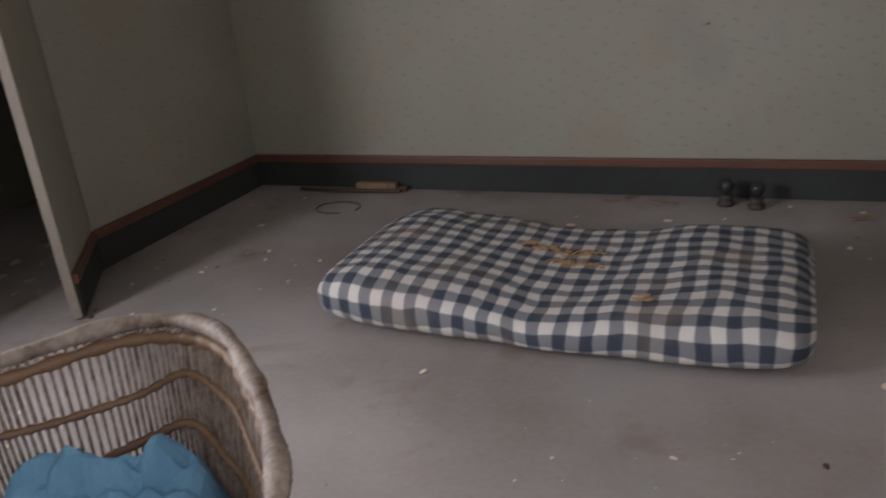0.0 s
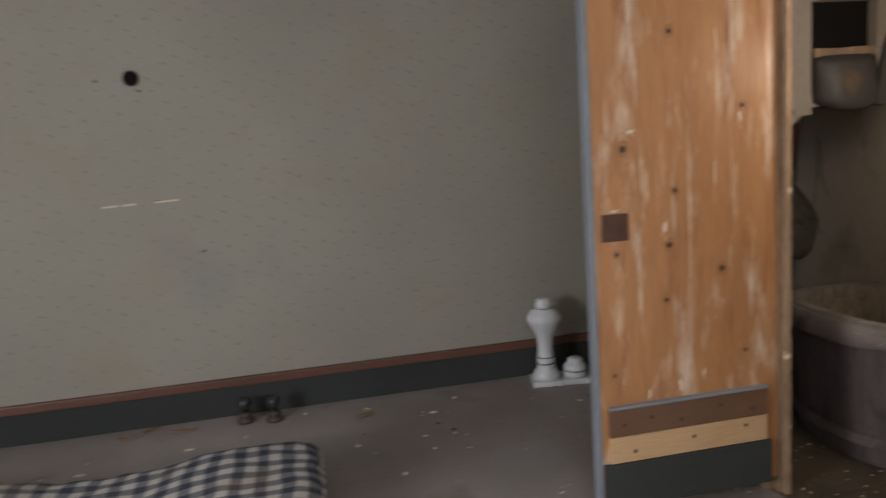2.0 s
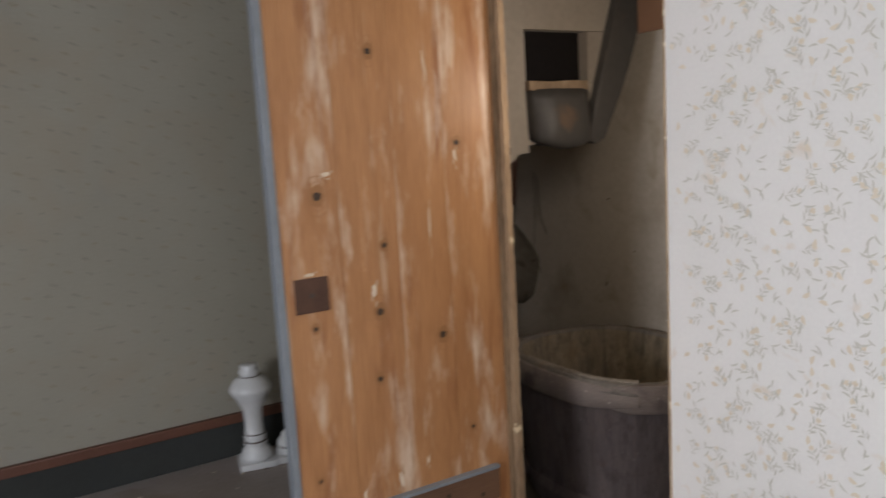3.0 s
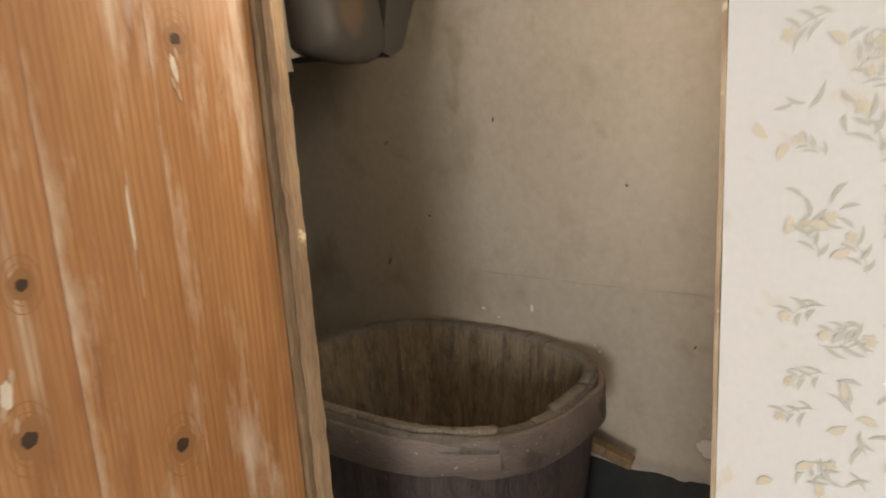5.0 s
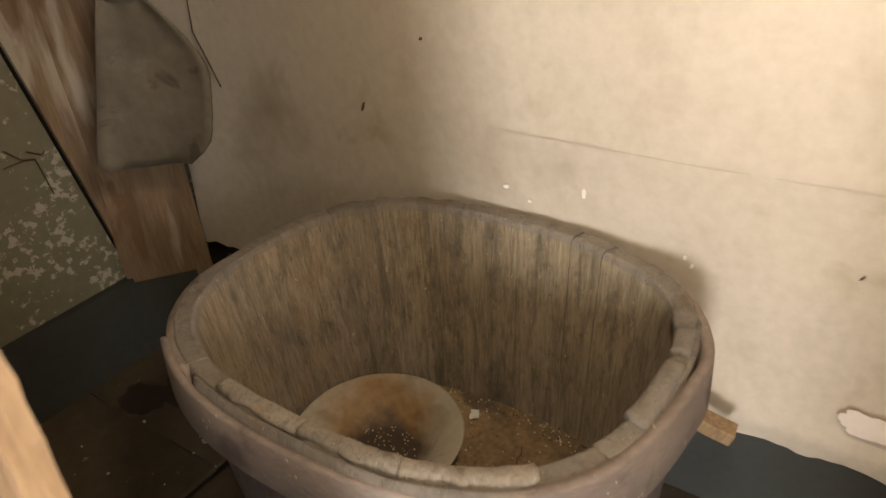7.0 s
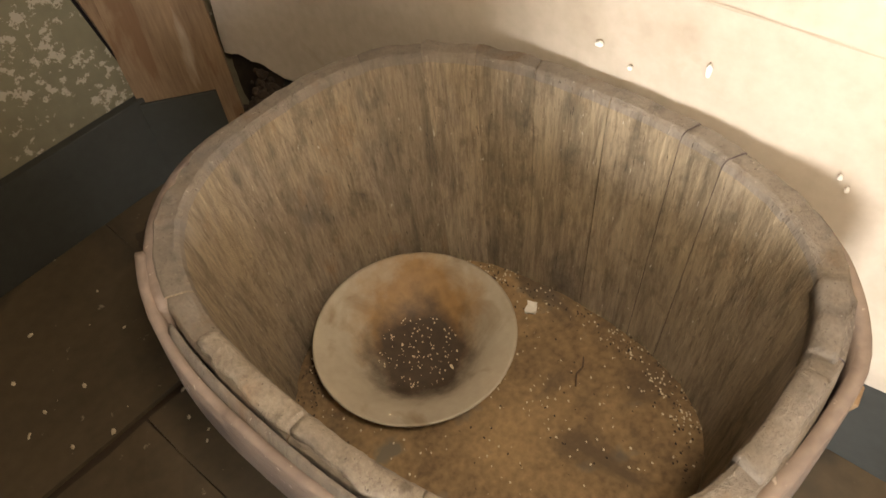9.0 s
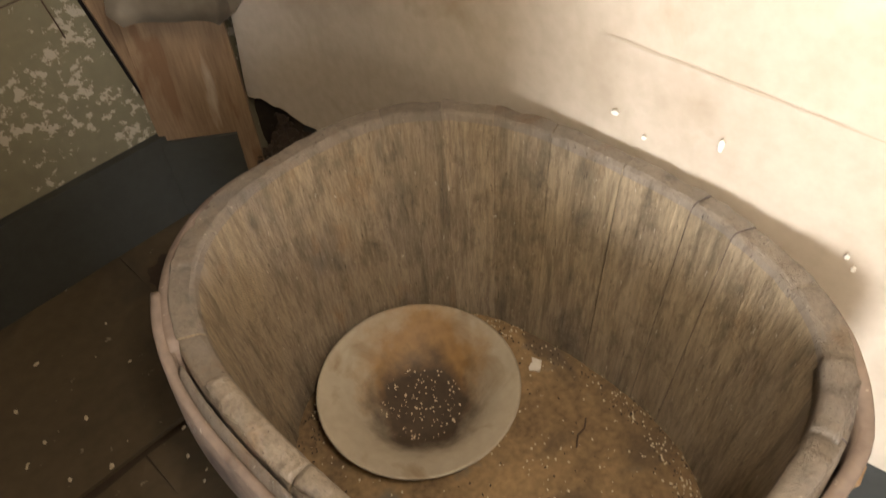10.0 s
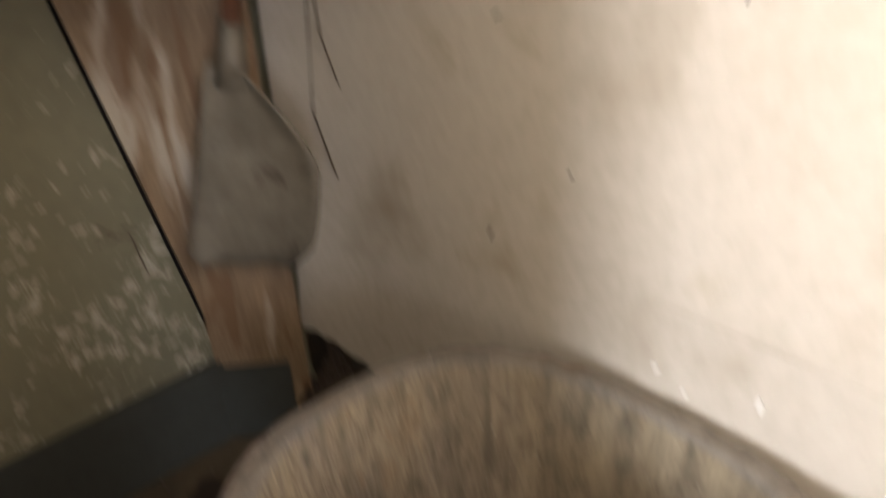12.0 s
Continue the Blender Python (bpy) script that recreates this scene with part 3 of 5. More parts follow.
def splintered(x0, x1, y0, y1, seed, bite):
    """A split upright with a torn edge, its points pushed in and out by coarse and fine wear."""
    bm = box(x0, x1, y0, y1, 0, 2.06)
    bmesh.ops.subdivide_edges(bm, edges=[e for e in bm.edges if abs(e.verts[0].co.z - e.verts[1].co.z) > 1], cuts=150, use_grid_fill=True)
    bmesh.ops.subdivide_edges(bm, edges=[e for e in bm.edges if abs(e.verts[0].co.x - e.verts[1].co.x) > 0.01], cuts=2)
    for v in bm.verts:
        q = v.co.copy()
        w = 0.5 * noise.noise(Vector((seed, q.x * 40, q.z * 5))) + 0.6 * noise.noise(Vector((seed, q.x * 60, q.z * 21))) + 0.5 * noise.noise(Vector((seed + 4, q.y * 50, q.z * 70)))
        v.co.y += w * bite * 0.6
        v.co.x += (0.4 * noise.noise(Vector((seed + 7, q.y * 30, q.z * 6))) + 0.8 * noise.noise(Vector((seed + 9, q.x * 50, q.z * 44)))) * bite
    return bm


piece("door_post", splintered(2.338, 2.372, DOOR_HI + 0.012, DOOR_HI + 0.07, 3.0, 0.005), ROUGH_WOOD, "rough split brown timber door post", category="door post")
piece("door_stop", splintered(2.348, 2.368, DOOR_HI - 0.009, DOOR_HI + 0.008, 5.0, 0.004), SPLIT_EDGE, "splintered brown wooden door stop", category="trim")
piece("post_filler", splintered(2.306, 2.337, DOOR_HI + 0.052, DOOR_HI + 0.07, 6.0, 0.002), ROUGH_WOOD, "rough timber behind the door's hinge side", category="trim")

# ---- the mattress ----
def mattress():
    bm = bmesh.new()
    uvl = bm.loops.layers.uv.new("uv")
    nx, ny, half, wide = 72, 44, 0.87, 0.468
    rows = []
    for i in range(nx + 1):
        s = -1 + 2 * i / nx
        e = max(0.03, (1 - abs(s) ** 7)) ** (1 / 4)
        h = 0.105 - 0.03 * math.exp(-((s - 0.05) / 0.45) ** 2) + 0.012 * math.exp(-((s + 0.8) / 0.3) ** 2)
        row = []
        for k in range(ny):
            a = 2 * math.pi * k / ny
            c, d = math.cos(a), math.sin(a)
            y = wide * e ** 0.35 * math.copysign(abs(c) ** 0.4, c)
            z = h + h * e * math.copysign(abs(d) ** 0.62, d)
            q = Vector((s * half, y, z))
            w = noise.noise(q * 4.0) * 0.012 + noise.noise(q * 11.0) * 0.006 + (0.014 * max(0, s) * max(0, c) if d > 0 else 0)
            q.z += w if d > -0.3 else 0
            q.y += w * 0.8
            row.append(q)
        rows.append(row)
    verts = [[bm.verts.new(q) for q in row] for row in rows]
    run = []
    for row in rows:
        acc, line = 0.0, []
        for k in range(ny + 1):
            line.append(acc)
            if k < ny:
                acc += (row[(k + 1) % ny] - row[k]).length
        run.append(line)
    for i in range(nx):
        for k in range(ny):
            f = bm.faces.new((verts[i][k], verts[i + 1][k], verts[i + 1][(k + 1) % ny], verts[i][(k + 1) % ny]))
            f.smooth = True
            for loop, (p, q) in zip(f.loops, ((i, k), (i + 1, k), (i + 1, k + 1), (i, k + 1))):
                loop[uvl].uv = (rows[p][0].x, run[len(rows) // 2][q])
    for end in (0, -1):
        bm.faces.new(verts[end])
    return bm


bed = tagged(part("mattress", mattress(), GINGHAM), "sagging blue and cream gingham mattress on the floor", "mattress")
bed.matrix_world = pose(-0.125, 3.06, 0.0, 0, 0, -2)


# ---- the wash tub ----
tub = thing("wash_tub", "old oval wooden wash tub with split hoops", "wash tub", (3.052, 3.02, 0))
N, RIM_A, RIM_B, LOW_A, LOW_B, TUB_Z = 2.6, 0.336, 0.426, 0.287, 0.362, 0.563


def oval(a, b, t):
    c, s = math.cos(t), math.sin(t)
    return math.copysign(a * abs(c) ** (2 / N), c), math.copysign(b * abs(s) ** (2 / N), s)


def tub_at(t, z, inset=0.0):
    u = z / TUB_Z
    x, y = oval(LOW_A + (RIM_A - LOW_A) * u - inset, LOW_B + (RIM_B - LOW_B) * u - inset, t)
    return Vector((x, y, z))


def even_turns(count, jitter):
    """Angles that divide the rim into nearly equal lengths."""
    ts = np.linspace(0, 2 * math.pi, 721)
    p = np.array([oval(RIM_A, RIM_B, t) for t in ts])
    d = np.concatenate(([0], np.cumsum(np.hypot(*np.diff(p, axis=0).T))))
    return [float(np.interp(d[-1] * (k + random.uniform(-jitter, jitter)) / count, d, ts)) if 0 < k < count else 2 * math.pi * k / count for k in range(count + 1)]


STAVES = 22
turns = even_turns(STAVES, 0.28)
for k in range(STAVES):
    t0, t1 = turns[k], turns[k + 1]
    bm = bmesh.new()
    top = TUB_Z + random.uniform(-0.003, 0.003)
    thick = 0.037
    slack = (0.0007 if k in (1, 20) else 0.00015) / (0.38 * (t1 - t0))
    cols = []
    steps = 9
    for j in range(steps + 1):
        share = slack + (1 - 2 * slack) * j / steps
        t = t0 + (t1 - t0) * share
        chip = noise.noise(Vector((t * 9, 1, 2))) * 0.005 + noise.noise(Vector((t * 40, 1, 2))) * 0.003 - (0.002 if j in (0, steps) else 0)
        wear = noise.noise(Vector((t * 14, 1, 7))) * 0.002 + noise.noise(Vector((t * 47, 1, 7))) * 0.0012
        cols.append([bm.verts.new(tub_at(t, z, i + wear)) for z, i in (
            (0.0, 0), (top * 0.5, 0), (top - 0.016, 0), (top - 0.004 + chip, 0.002), (top + chip, 0.006), (top + chip * 0.6, thick - 0.007),
            (top - 0.004 + chip * 0.6, thick - 0.002), (top - 0.014, thick), (top * 0.5, thick), (0.0, thick))])
    for a, b in zip(cols, cols[1:]):
        for i in range(10):
            bm.faces.new((a[i], b[i], b[(i + 1) % 10], a[(i + 1) % 10]))
    bm.faces.new(cols[0])
    bm.faces.new(cols[-1])
    me = mesh_of("stave", bm, TUB)
    me.materials.append(TUB_RIM)
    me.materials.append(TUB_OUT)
    for p in me.polygons:
        c = p.center
        if c.z > top - 0.012:
            p.material_index = 1
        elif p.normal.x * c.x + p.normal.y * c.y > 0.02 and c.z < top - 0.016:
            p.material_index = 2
        p.use_smooth = True
    me.set_sharp_from_angle(angle=radians(28))
    stave = new("stave", me)
    stave.parent = tub
FLOOR_Z = 0.115
bm = bmesh.new()
grid = []
for j in range(13):
    ring = []
    for k in range(56):
        q = tub_at(2 * math.pi * k / 56, FLOOR_Z, 0.026)
        q = Vector((q.x * j / 12, q.y * j / 12, FLOOR_Z))
        q.z += noise.noise(Vector((q.x, q.y, 0)) * 14) * 0.006 + noise.noise(Vector((q.x, q.y, 0)) * 45) * 0.003 + 0.012 * max(0, j / 12 - 0.85) / 0.15
        ring.append(bm.verts.new(q))
    grid.append(ring)
for a, b in zip(grid[1:], grid[2:]):
    for k in range(56):
        bm.faces.new((a[k], a[(k + 1) % 56], b[(k + 1) % 56], b[k]))
bm.faces.new(grid[1])
for v in grid[0]:
    bm.verts.remove(v)
r = bmesh.ops.extrude_face_region(bm, geom=bm.faces[:])
for v in [v for v in r["geom"] if isinstance(v, bmesh.types.BMVert)]:
    v.co.z -= 0.03
part("bottom_board", bm, DIRT, tub, "dirt-covered tub bottom", True)


def hoop(t0, t1, low, high, out, thick, steps=90, rise=None, seed=0.0):
    """A flat wooden band round the outside of the tub; rise gives lift, distance and narrowing by the share of its length."""
    bm = bmesh.new()
    rings = []
    for k in range(steps + 1):
        t = t0 + (t1 - t0) * k / steps
        lift, away, narrow = rise(k / steps) if rise else (0, 0, 0)
        w = noise.noise(Vector((t * 3, low * 9 + seed, 0))) * 0.004
        e = noise.noise(Vector((t * 17, low * 9 + seed, 4))) * 0.002
        lo, hi = low + lift + w + narrow, high + lift + w - narrow * 0.4 + e
        rings.append([bm.verts.new(tub_at(t, z, -o - away)) for z, o in ((lo, out), (lo, out + thick + 0.008), (lo + 0.004, out + thick + 0.011), ((lo + hi) / 2, out + thick + 0.006), (hi - 0.004, out + thick), (hi, out + thick - 0.003), (hi, out))])
    for a, b in zip(rings, rings[1:]):
        for i in range(7):
            bm.faces.new((a[i], b[i], b[(i + 1) % 7], a[(i + 1) % 7]))
    bm.faces.new(rings[0])
    bm.faces.new(rings[-1])
    return bm


def bell(u, mid, width):
    return math.exp(-((u - mid) / width) ** 2)


TURN_ALL = 2 * math.pi
part("top_hoop", hoop(-2.75, 2.72, 0.463, 0.561, 0.001, 0.016, rise=lambda u: (0.003 * math.sin(u * 9) - 0.022 * bell(u, 0.55, 0.22), 0.010 * bell(u, 0.245, 0.035) - 0.004 - 0.010 * bell(u, 0.62, 0.3), 0.03 * max(0, 1 - u / 0.07))), HOOP, tub, "grey-brown split wooden hoop", True)
part("hoop_lap", hoop(2.45, 4.02, 0.479, 0.563, 0.003, 0.012, 70, rise=lambda u: (0.006 - 0.022 * u, 0.011 * bell(u, 0.40, 0.28), 0.028 * max(0, u - 0.68) / 0.32), seed=2.0), HOOP, tub, "loose tapering lap of the split hoop", True)
part("hoop_splinter", hoop(2.82, 4.0, 0.530, 0.569, 0.001, 0.006, 60, rise=lambda u: (0.006 - 0.012 * u, 0.003 * bell(u, 0.5, 0.3), 0.0), seed=5.0), TUB_RIM, tub, "thin splinter of the hoop", True)
part("low_hoop", hoop(0, TURN_ALL, 0.075, 0.115, 0.001, 0.010), TUB_OUT, tub, "low wooden hoop")


def rim_block(t0, t1, low, high, inner, outer, steps, seed):
    """A worn length of wood lying along the rim."""
    bm = bmesh.new()
    rings = []
    for k in range(steps + 1):
        t = t0 + (t1 - t0) * k / steps
        n1, n2 = noise.noise(Vector((t * 16, seed, 0))) + 0.6 * noise.noise(Vector((t * 55, seed, 0))), noise.noise(Vector((t * 16, seed, 5))) + 0.6 * noise.noise(Vector((t * 60, seed, 5)))
        rings.append([bm.verts.new(tub_at(t, z, i)) for z, i in (
            (low, outer + n1 * 0.003), (high - 0.005, outer + n1 * 0.006), (high + n2 * 0.004, outer + 0.004 + n1 * 0.004), (high + n1 * 0.004, (inner + outer) / 2), (high - 0.001 + n2 * 0.003, inner - 0.004), (high - 0.007, inner + n2 * 0.002), (low, inner))])
    for a, b in zip(rings, rings[1:]):
        for i in range(7):
            bm.faces.new((a[i], b[i], b[(i + 1) % 7], a[(i + 1) % 7]))
    bm.faces.new(rings[0])
    bm.faces.new(rings[-1])
    return bm


for t0, t1, hi, inn, out, sd in ((2.90, 3.17, 0.574, 0.034, 0.006, 1), (3.174, 3.50, 0.573, 0.034, 0.005, 2), (3.504, 4.02, 0.571, 0.034, 0.006, 3)):
    part("rim_piece", rim_block(t0, t1, 0.55, hi, inn, out, 30, sd * 3.7), TUB_CAP, tub, "worn pale rim piece", True)
for t0, t1, hi, inn, out, sd in ((4.52, 4.79, 0.576, 0.039, 0.008, 4), (4.85, 5.18, 0.575, 0.039, 0.010, 5)):
    part("rim_piece", rim_block(t0, t1, 0.54, hi, inn, out, 16, sd * 3.7), TUB_RIM, tub, "broken grey rim piece", True)
peg = part("peg", ragged(box(-0.018, 0.018, -0.125, 0.0, -0.014, 0.014, 0.004), 2, 0.003, 2.0, 14), ROUGH_WOOD, tub, "wooden peg sticking out")
peg.matrix_parent_inverse = Matrix.Identity(4)
peg.matrix_basis = pose(0.235, -0.335, 0.318, 20, 0, 10)
bm = bmesh.new()
rng = random.Random(4)
for k in range(520):
    t, f = rng.uniform(0, TURN_ALL), math.sqrt(rng.random()) * 0.97
    if rng.random() < 0.45:
        t, f = rng.uniform(-1.0, 1.6), rng.uniform(0.86, 0.985)
    q = tub_at(t, FLOOR_Z, 0.03)
    sz = rng.uniform(0.0006, 0.0022)
    bmesh.ops.create_icosphere(bm, subdivisions=1, radius=sz, matrix=pose(q.x * f, q.y * f, FLOOR_Z + 0.004 + 0.012 * max(0, f - 0.85) / 0.15, 0, 0, rng.uniform(0, 90)) @ Matrix.Diagonal((1.5, 1, 0.6, 1)))
crumbs = tagged(part("grit", bm, CRUMB), "pale grit on the tub bottom", "grit", kind="stuff")
crumbs.matrix_world = pose(3.052, 3.02, 0)
soil = bmesh.new()
for k in range(420):
    t = rng.uniform(-1.3, 2.4)
    f = rng.uniform(0.87, 0.985)
    if k % 3 == 0:
        t, f = rng.uniform(0, TURN_ALL), math.sqrt(rng.random()) * 0.95
    q = tub_at(t, FLOOR_Z, 0.034)
    sz = rng.uniform(0.0006, 0.0019)
    bmesh.ops.create_icosphere(soil, subdivisions=1, radius=sz, matrix=pose(q.x * f, q.y * f, FLOOR_Z + 0.003 + 0.012 * max(0, f - 0.85) / 0.15, 0, 0, rng.uniform(0, 90)) @ Matrix.Diagonal((1.6, 1, 0.6, 1)))
soil_bits = tagged(part("soil_crumbs", soil, ROT), "dark soil crumbs round the tub bottom", "soil", kind="stuff")
soil_bits.matrix_world = pose(3.052, 3.02, 0)
flake = tagged(part("plaster_flake", ragged(box(-0.013, 0.013, -0.008, 0.008, 0, 0.004), 3, 0.006, 9, 70), FLAKE), "white plaster flake in the tub", "flake")
flake.matrix_world = pose(3.255, 3.085, FLOOR_Z + 0.006, 0, 0, 30)
twig = tagged(part("twig", tube([(0, 0, 0), (0.022, 0.005, 0.003), (0.04, -0.002, 0.001), (0.06, 0.002, 0)], 0.0013, 6), KNOT), "thin dark twig on the tub bottom", "twig")
twig.matrix_world = pose(3.17, 2.93, FLOOR_Z + 0.008, 0, 0, 20)

def basin_enamel():
    """Dull enamel: an uneven dark crust in the well, a rusty run on one side, grime on the brim."""
    m = material("basin_enamel", (0.42, 0.375, 0.30), (0.27, 0.235, 0.18), 0.6, 7, 60, 0.15, stain=(13, 0.58, 0.14, (0.20, 0.15, 0.095)))
    n, l = m.node_tree.nodes, m.node_tree.links
    b = n["Principled BSDF"]
    where = n.new("ShaderNodeTexCoord")
    out = b.inputs["Base Color"].links[0].from_socket
    for centre, size, wobble, scale, ramp, share in (
            ((0.05, 0.04, 0.02), 0.142, 0.16, 13, 0.06, 0.92),
            ((0.004, -0.006, 0.0), 0.122, 0.12, 17, 0.05, 0.98)):
        d = n.new("ShaderNodeVectorMath")
        d.operation = "DISTANCE"
        d.inputs[1].default_value = centre
        l.new(where.outputs["Object"], d.inputs[0])
        t = n.new("ShaderNodeTexNoise")
        t.inputs["Scale"].default_value, t.inputs["Detail"].default_value, t.inputs["Roughness"].default_value = scale, 7, 0.62
        l.new(where.outputs["Object"], t.inputs["Vector"])
        a = n.new("ShaderNodeMath")
        a.operation = "MULTIPLY_ADD"
        a.inputs[1].default_value = wobble
        l.new(t.outputs[0], a.inputs[0])
        l.new(d.outputs["Value"], a.inputs[2])
        r = n.new("ShaderNodeMapRange")
        r.inputs["From Min"].default_value, r.inputs["From Max"].default_value = size + wobble / 2 - ramp, size + wobble / 2
        r.inputs["To Min"].default_value, r.inputs["To Max"].default_value = share, 0.0
        l.new(a.outputs[0], r.inputs[0])
        grit = n.new("ShaderNodeTexNoise")
        grit.inputs["Scale"].default_value, grit.inputs["Detail"].default_value = 60, 6
        l.new(where.outputs["Object"], grit.inputs["Vector"])
        tone = n.new("ShaderNodeMix")
        tone.data_type = "RGBA"
        light, deep = (((0.32, 0.19, 0.065), (0.15, 0.075, 0.022)) if size > 0.13 else ((0.075, 0.052, 0.034), (0.018, 0.013, 0.009)))
        tone.inputs[6].default_value, tone.inputs[7].default_value = (*light, 1), (*deep, 1)
        l.new(grit.outputs[0], tone.inputs[0])
        mx = n.new("ShaderNodeMix")
        mx.data_type = "RGBA"
        l.new(r.outputs[0], mx.inputs[0])
        l.new(out, mx.inputs[6])
        l.new(tone.outputs[2], mx.inputs[7])
        out = mx.outputs[2]
    l.new(out, b.inputs["Base Color"])
    return m


# ---- the basin in the tub ----
basin = thing("basin", "stained enamel basin with dark dried sludge", "basin")
basin.matrix_world = pose(3.052, 3.178, 0.134, 1, -1, 0)
part("bowl", lathe([(0.0, 0.006), (0.055, 0.006), (0.072, 0.008), (0.086, 0.014), (0.100, 0.025), (0.116, 0.040), (0.134, 0.053), (0.152, 0.061), (0.166, 0.066), (0.170, 0.069), (0.173, 0.067), (0.170, 0.063), (0.134, 0.047), (0.110, 0.030), (0.090, 0.010), (0.07, 0.0), (0.0, 0.0)], 72), basin_enamel(), basin, smooth=True)
bm = bmesh.new()
for k in range(150):
    a, r = rng.uniform(0, TURN_ALL), 0.078 * math.sqrt(rng.random())
    bmesh.ops.create_icosphere(bm, subdivisions=1, radius=rng.uniform(0.0006, 0.0017) * (1.8 if k < 8 else 1), matrix=pose(math.cos(a) * r, math.sin(a) * r, 0.008, 0, 0, rng.uniform(0, 90)) @ Matrix.Diagonal((1.5, 1, 0.7, 1)))
part("seeds", bm, CRUMB, basin, "pale seeds and crumbs")

# ---- closet: corner board, shovel, flue, paper ----
board = piece("corner_board", ragged(box(0, 0.215, -0.018, 0, 0.0, TOP - 0.01), 14, 0.006, 1.0, 6), BOARD_WORN, "brown wooden board across the corner with paint remains", category="board")
board.matrix_world = pose(3.135, Y_SIDE - 0.004, 0.0, 0, 0, -38)
part("painted_foot", box(0.0, 0.175, -0.028, -0.02, 0.001, 0.225, 0.003), SKIRT, board, "dark grey painted foot")

def sheet_shovel():
    bm = bmesh.new()
    nx, nz = 12, 16
    pts = []
    for j in range(nz + 1):
        v = j / nz
        left = -0.112 + 0.115 * v + (0.03 * (1 - math.sqrt(max(0, 1 - (1 - v / 0.06) ** 2))) if v < 0.06 else 0)
        right = 0.138 + 0.045 * math.sin(v * 2.4) - (0.045 * (1 - v / 0.16) ** 2 if v < 0.16 else 0) - 0.115 * (max(0, v - 0.5) / 0.5) ** 1.3
        row = []
        for i in range(nx + 1):
            u = i / nx
            e = abs(2 * u - 1) ** 4
            d = -0.022 * e + 0.012 * (v - 0.5) ** 2 + 0.006 * noise.noise(Vector((u * 3, v * 4, 0)))
            row.append(bm.verts.new((left + (right - left) * u, d, 0.40 * v)))
        pts.append(row)
    for a, b in zip(pts, pts[1:]):
        for i in range(nx):
            bm.faces.new((a[i], a[i + 1], b[i + 1], b[i]))
    bmesh.ops.recalc_face_normals(bm, faces=bm.faces)
    bmesh.ops.solidify(bm, geom=bm.faces[:], thickness=0.005)
    return bm


shovel = thing("shovel", "old bent sheet-iron shovel hanging in the corner", "shovel", (3.13, 3.83, 0.615), -49)
part("blade", sheet_shovel(), IRON, shovel, smooth=True)
part("socket", tube([(0.035, 0.0, 0.355), (0.043, 0.006, 0.41), (0.052, 0.01, 0.465)], lambda u: 0.03 - 0.008 * u, 10), IRON, shovel, "iron socket", True)
part("handle", tube([(0.05, 0.008, 0.435), (0.075, 0.02, 0.7), (0.08, 0.06, 1.0), (0.08, 0.11, 1.35)], 0.017, 10), RAIL, shovel, "reddish wooden handle", True)
part("nail", tube([(0.08, 0.215, 1.33), (0.08, 0.08, 1.34)], 0.004, 6), RUST, shovel)


def prism(points, y0, y1):
    bm = bmesh.new()
    f = bm.faces.new([bm.verts.new((x, y0, z)) for x, z in points])
    r = bmesh.ops.extrude_face_region(bm, geom=[f])
    for v in [v for v in r["geom"] if isinstance(v, bmesh.types.BMVert)]:
        v.co.y = y1
    return bm


flue = thing("flue_breast", "whitewashed flue breast with a black soot hole", "flue", kind="structure")
FY = 3.06
part("left_cheek", ragged(prism([(2.56, 1.22), (2.60, 1.285), (2.65, 1.325), (2.70, 1.35), (2.70, TOP - 0.01), (2.53, TOP - 0.01)], FY, FY + 0.05), 3, 0.004, 1), WHITEWASH, flue)
part("top_panel", prism([(2.70, 1.757), (3.135, 1.757), (3.30, 2.15), (3.30, TOP - 0.01), (2.70, TOP - 0.01)], FY + 0.001, FY + 0.05), WHITEWASH, flue)
part("right_cheek", prism([(2.992, 1.575), (3.06, 1.575), (3.132, 1.755), (2.992, 1.755)], FY + 0.001, FY + 0.05), WHITEWASH, flue)
part("bottom_panel", prism([(2.70, 1.36), (2.985, 1.39), (3.058, 1.573), (2.70, 1.573)], FY + 0.001, FY + 0.05), WHITEWASH, flue)
# Solid black block close behind the opening; its colour stands for the hole's shade.
part("soot_hole", box(2.69, 3.02, FY + 0.052, FY + 0.3, 1.55, 1.79), SOOT_SHADE, flue, "solid black block for the soot and shade of the hole")
part("hole_lip", ragged(box(2.70, 2.97, FY - 0.022, FY - 0.002, 1.548, 1.578), 4, 0.008, 4, 22), OLD_BOARD, flue, "broken brown lip")
bm = bmesh.new()
pan = []
for j in range(9):
    v = j / 8
    z = 1.55 - 0.205 * math.sin(v * math.pi / 2)
    dep = 0.035 + 0.03 * math.sin(v * math.pi)
    row = []
    for i in range(13):
        u = 2 * i / 12 - 1
        half = 0.138 * (1 - 0.5 * max(0, v - 0.75) ** 1.5 * 4)
        row.append(bm.verts.new((2.84 + 0.01 * v + u * half, FY - 0.004 - dep * (1 - abs(u) ** 3) - 0.018 * noise.noise(Vector((u * 4.5, v * 1.2, 1))), z + 0.03 * abs(u) ** 3 * v)))
    pan.append(row)
for a, b in zip(pan, pan[1:]):
    for i in range(12):
        bm.faces.new((a[i], a[i + 1], b[i + 1], b[i]))
bmesh.ops.recalc_face_normals(bm, faces=bm.faces)
bmesh.ops.solidify(bm, geom=bm.faces[:], thickness=0.004)
part("soot_apron", bm, HOOD, flue, "dark sagging apron under the hole", True)
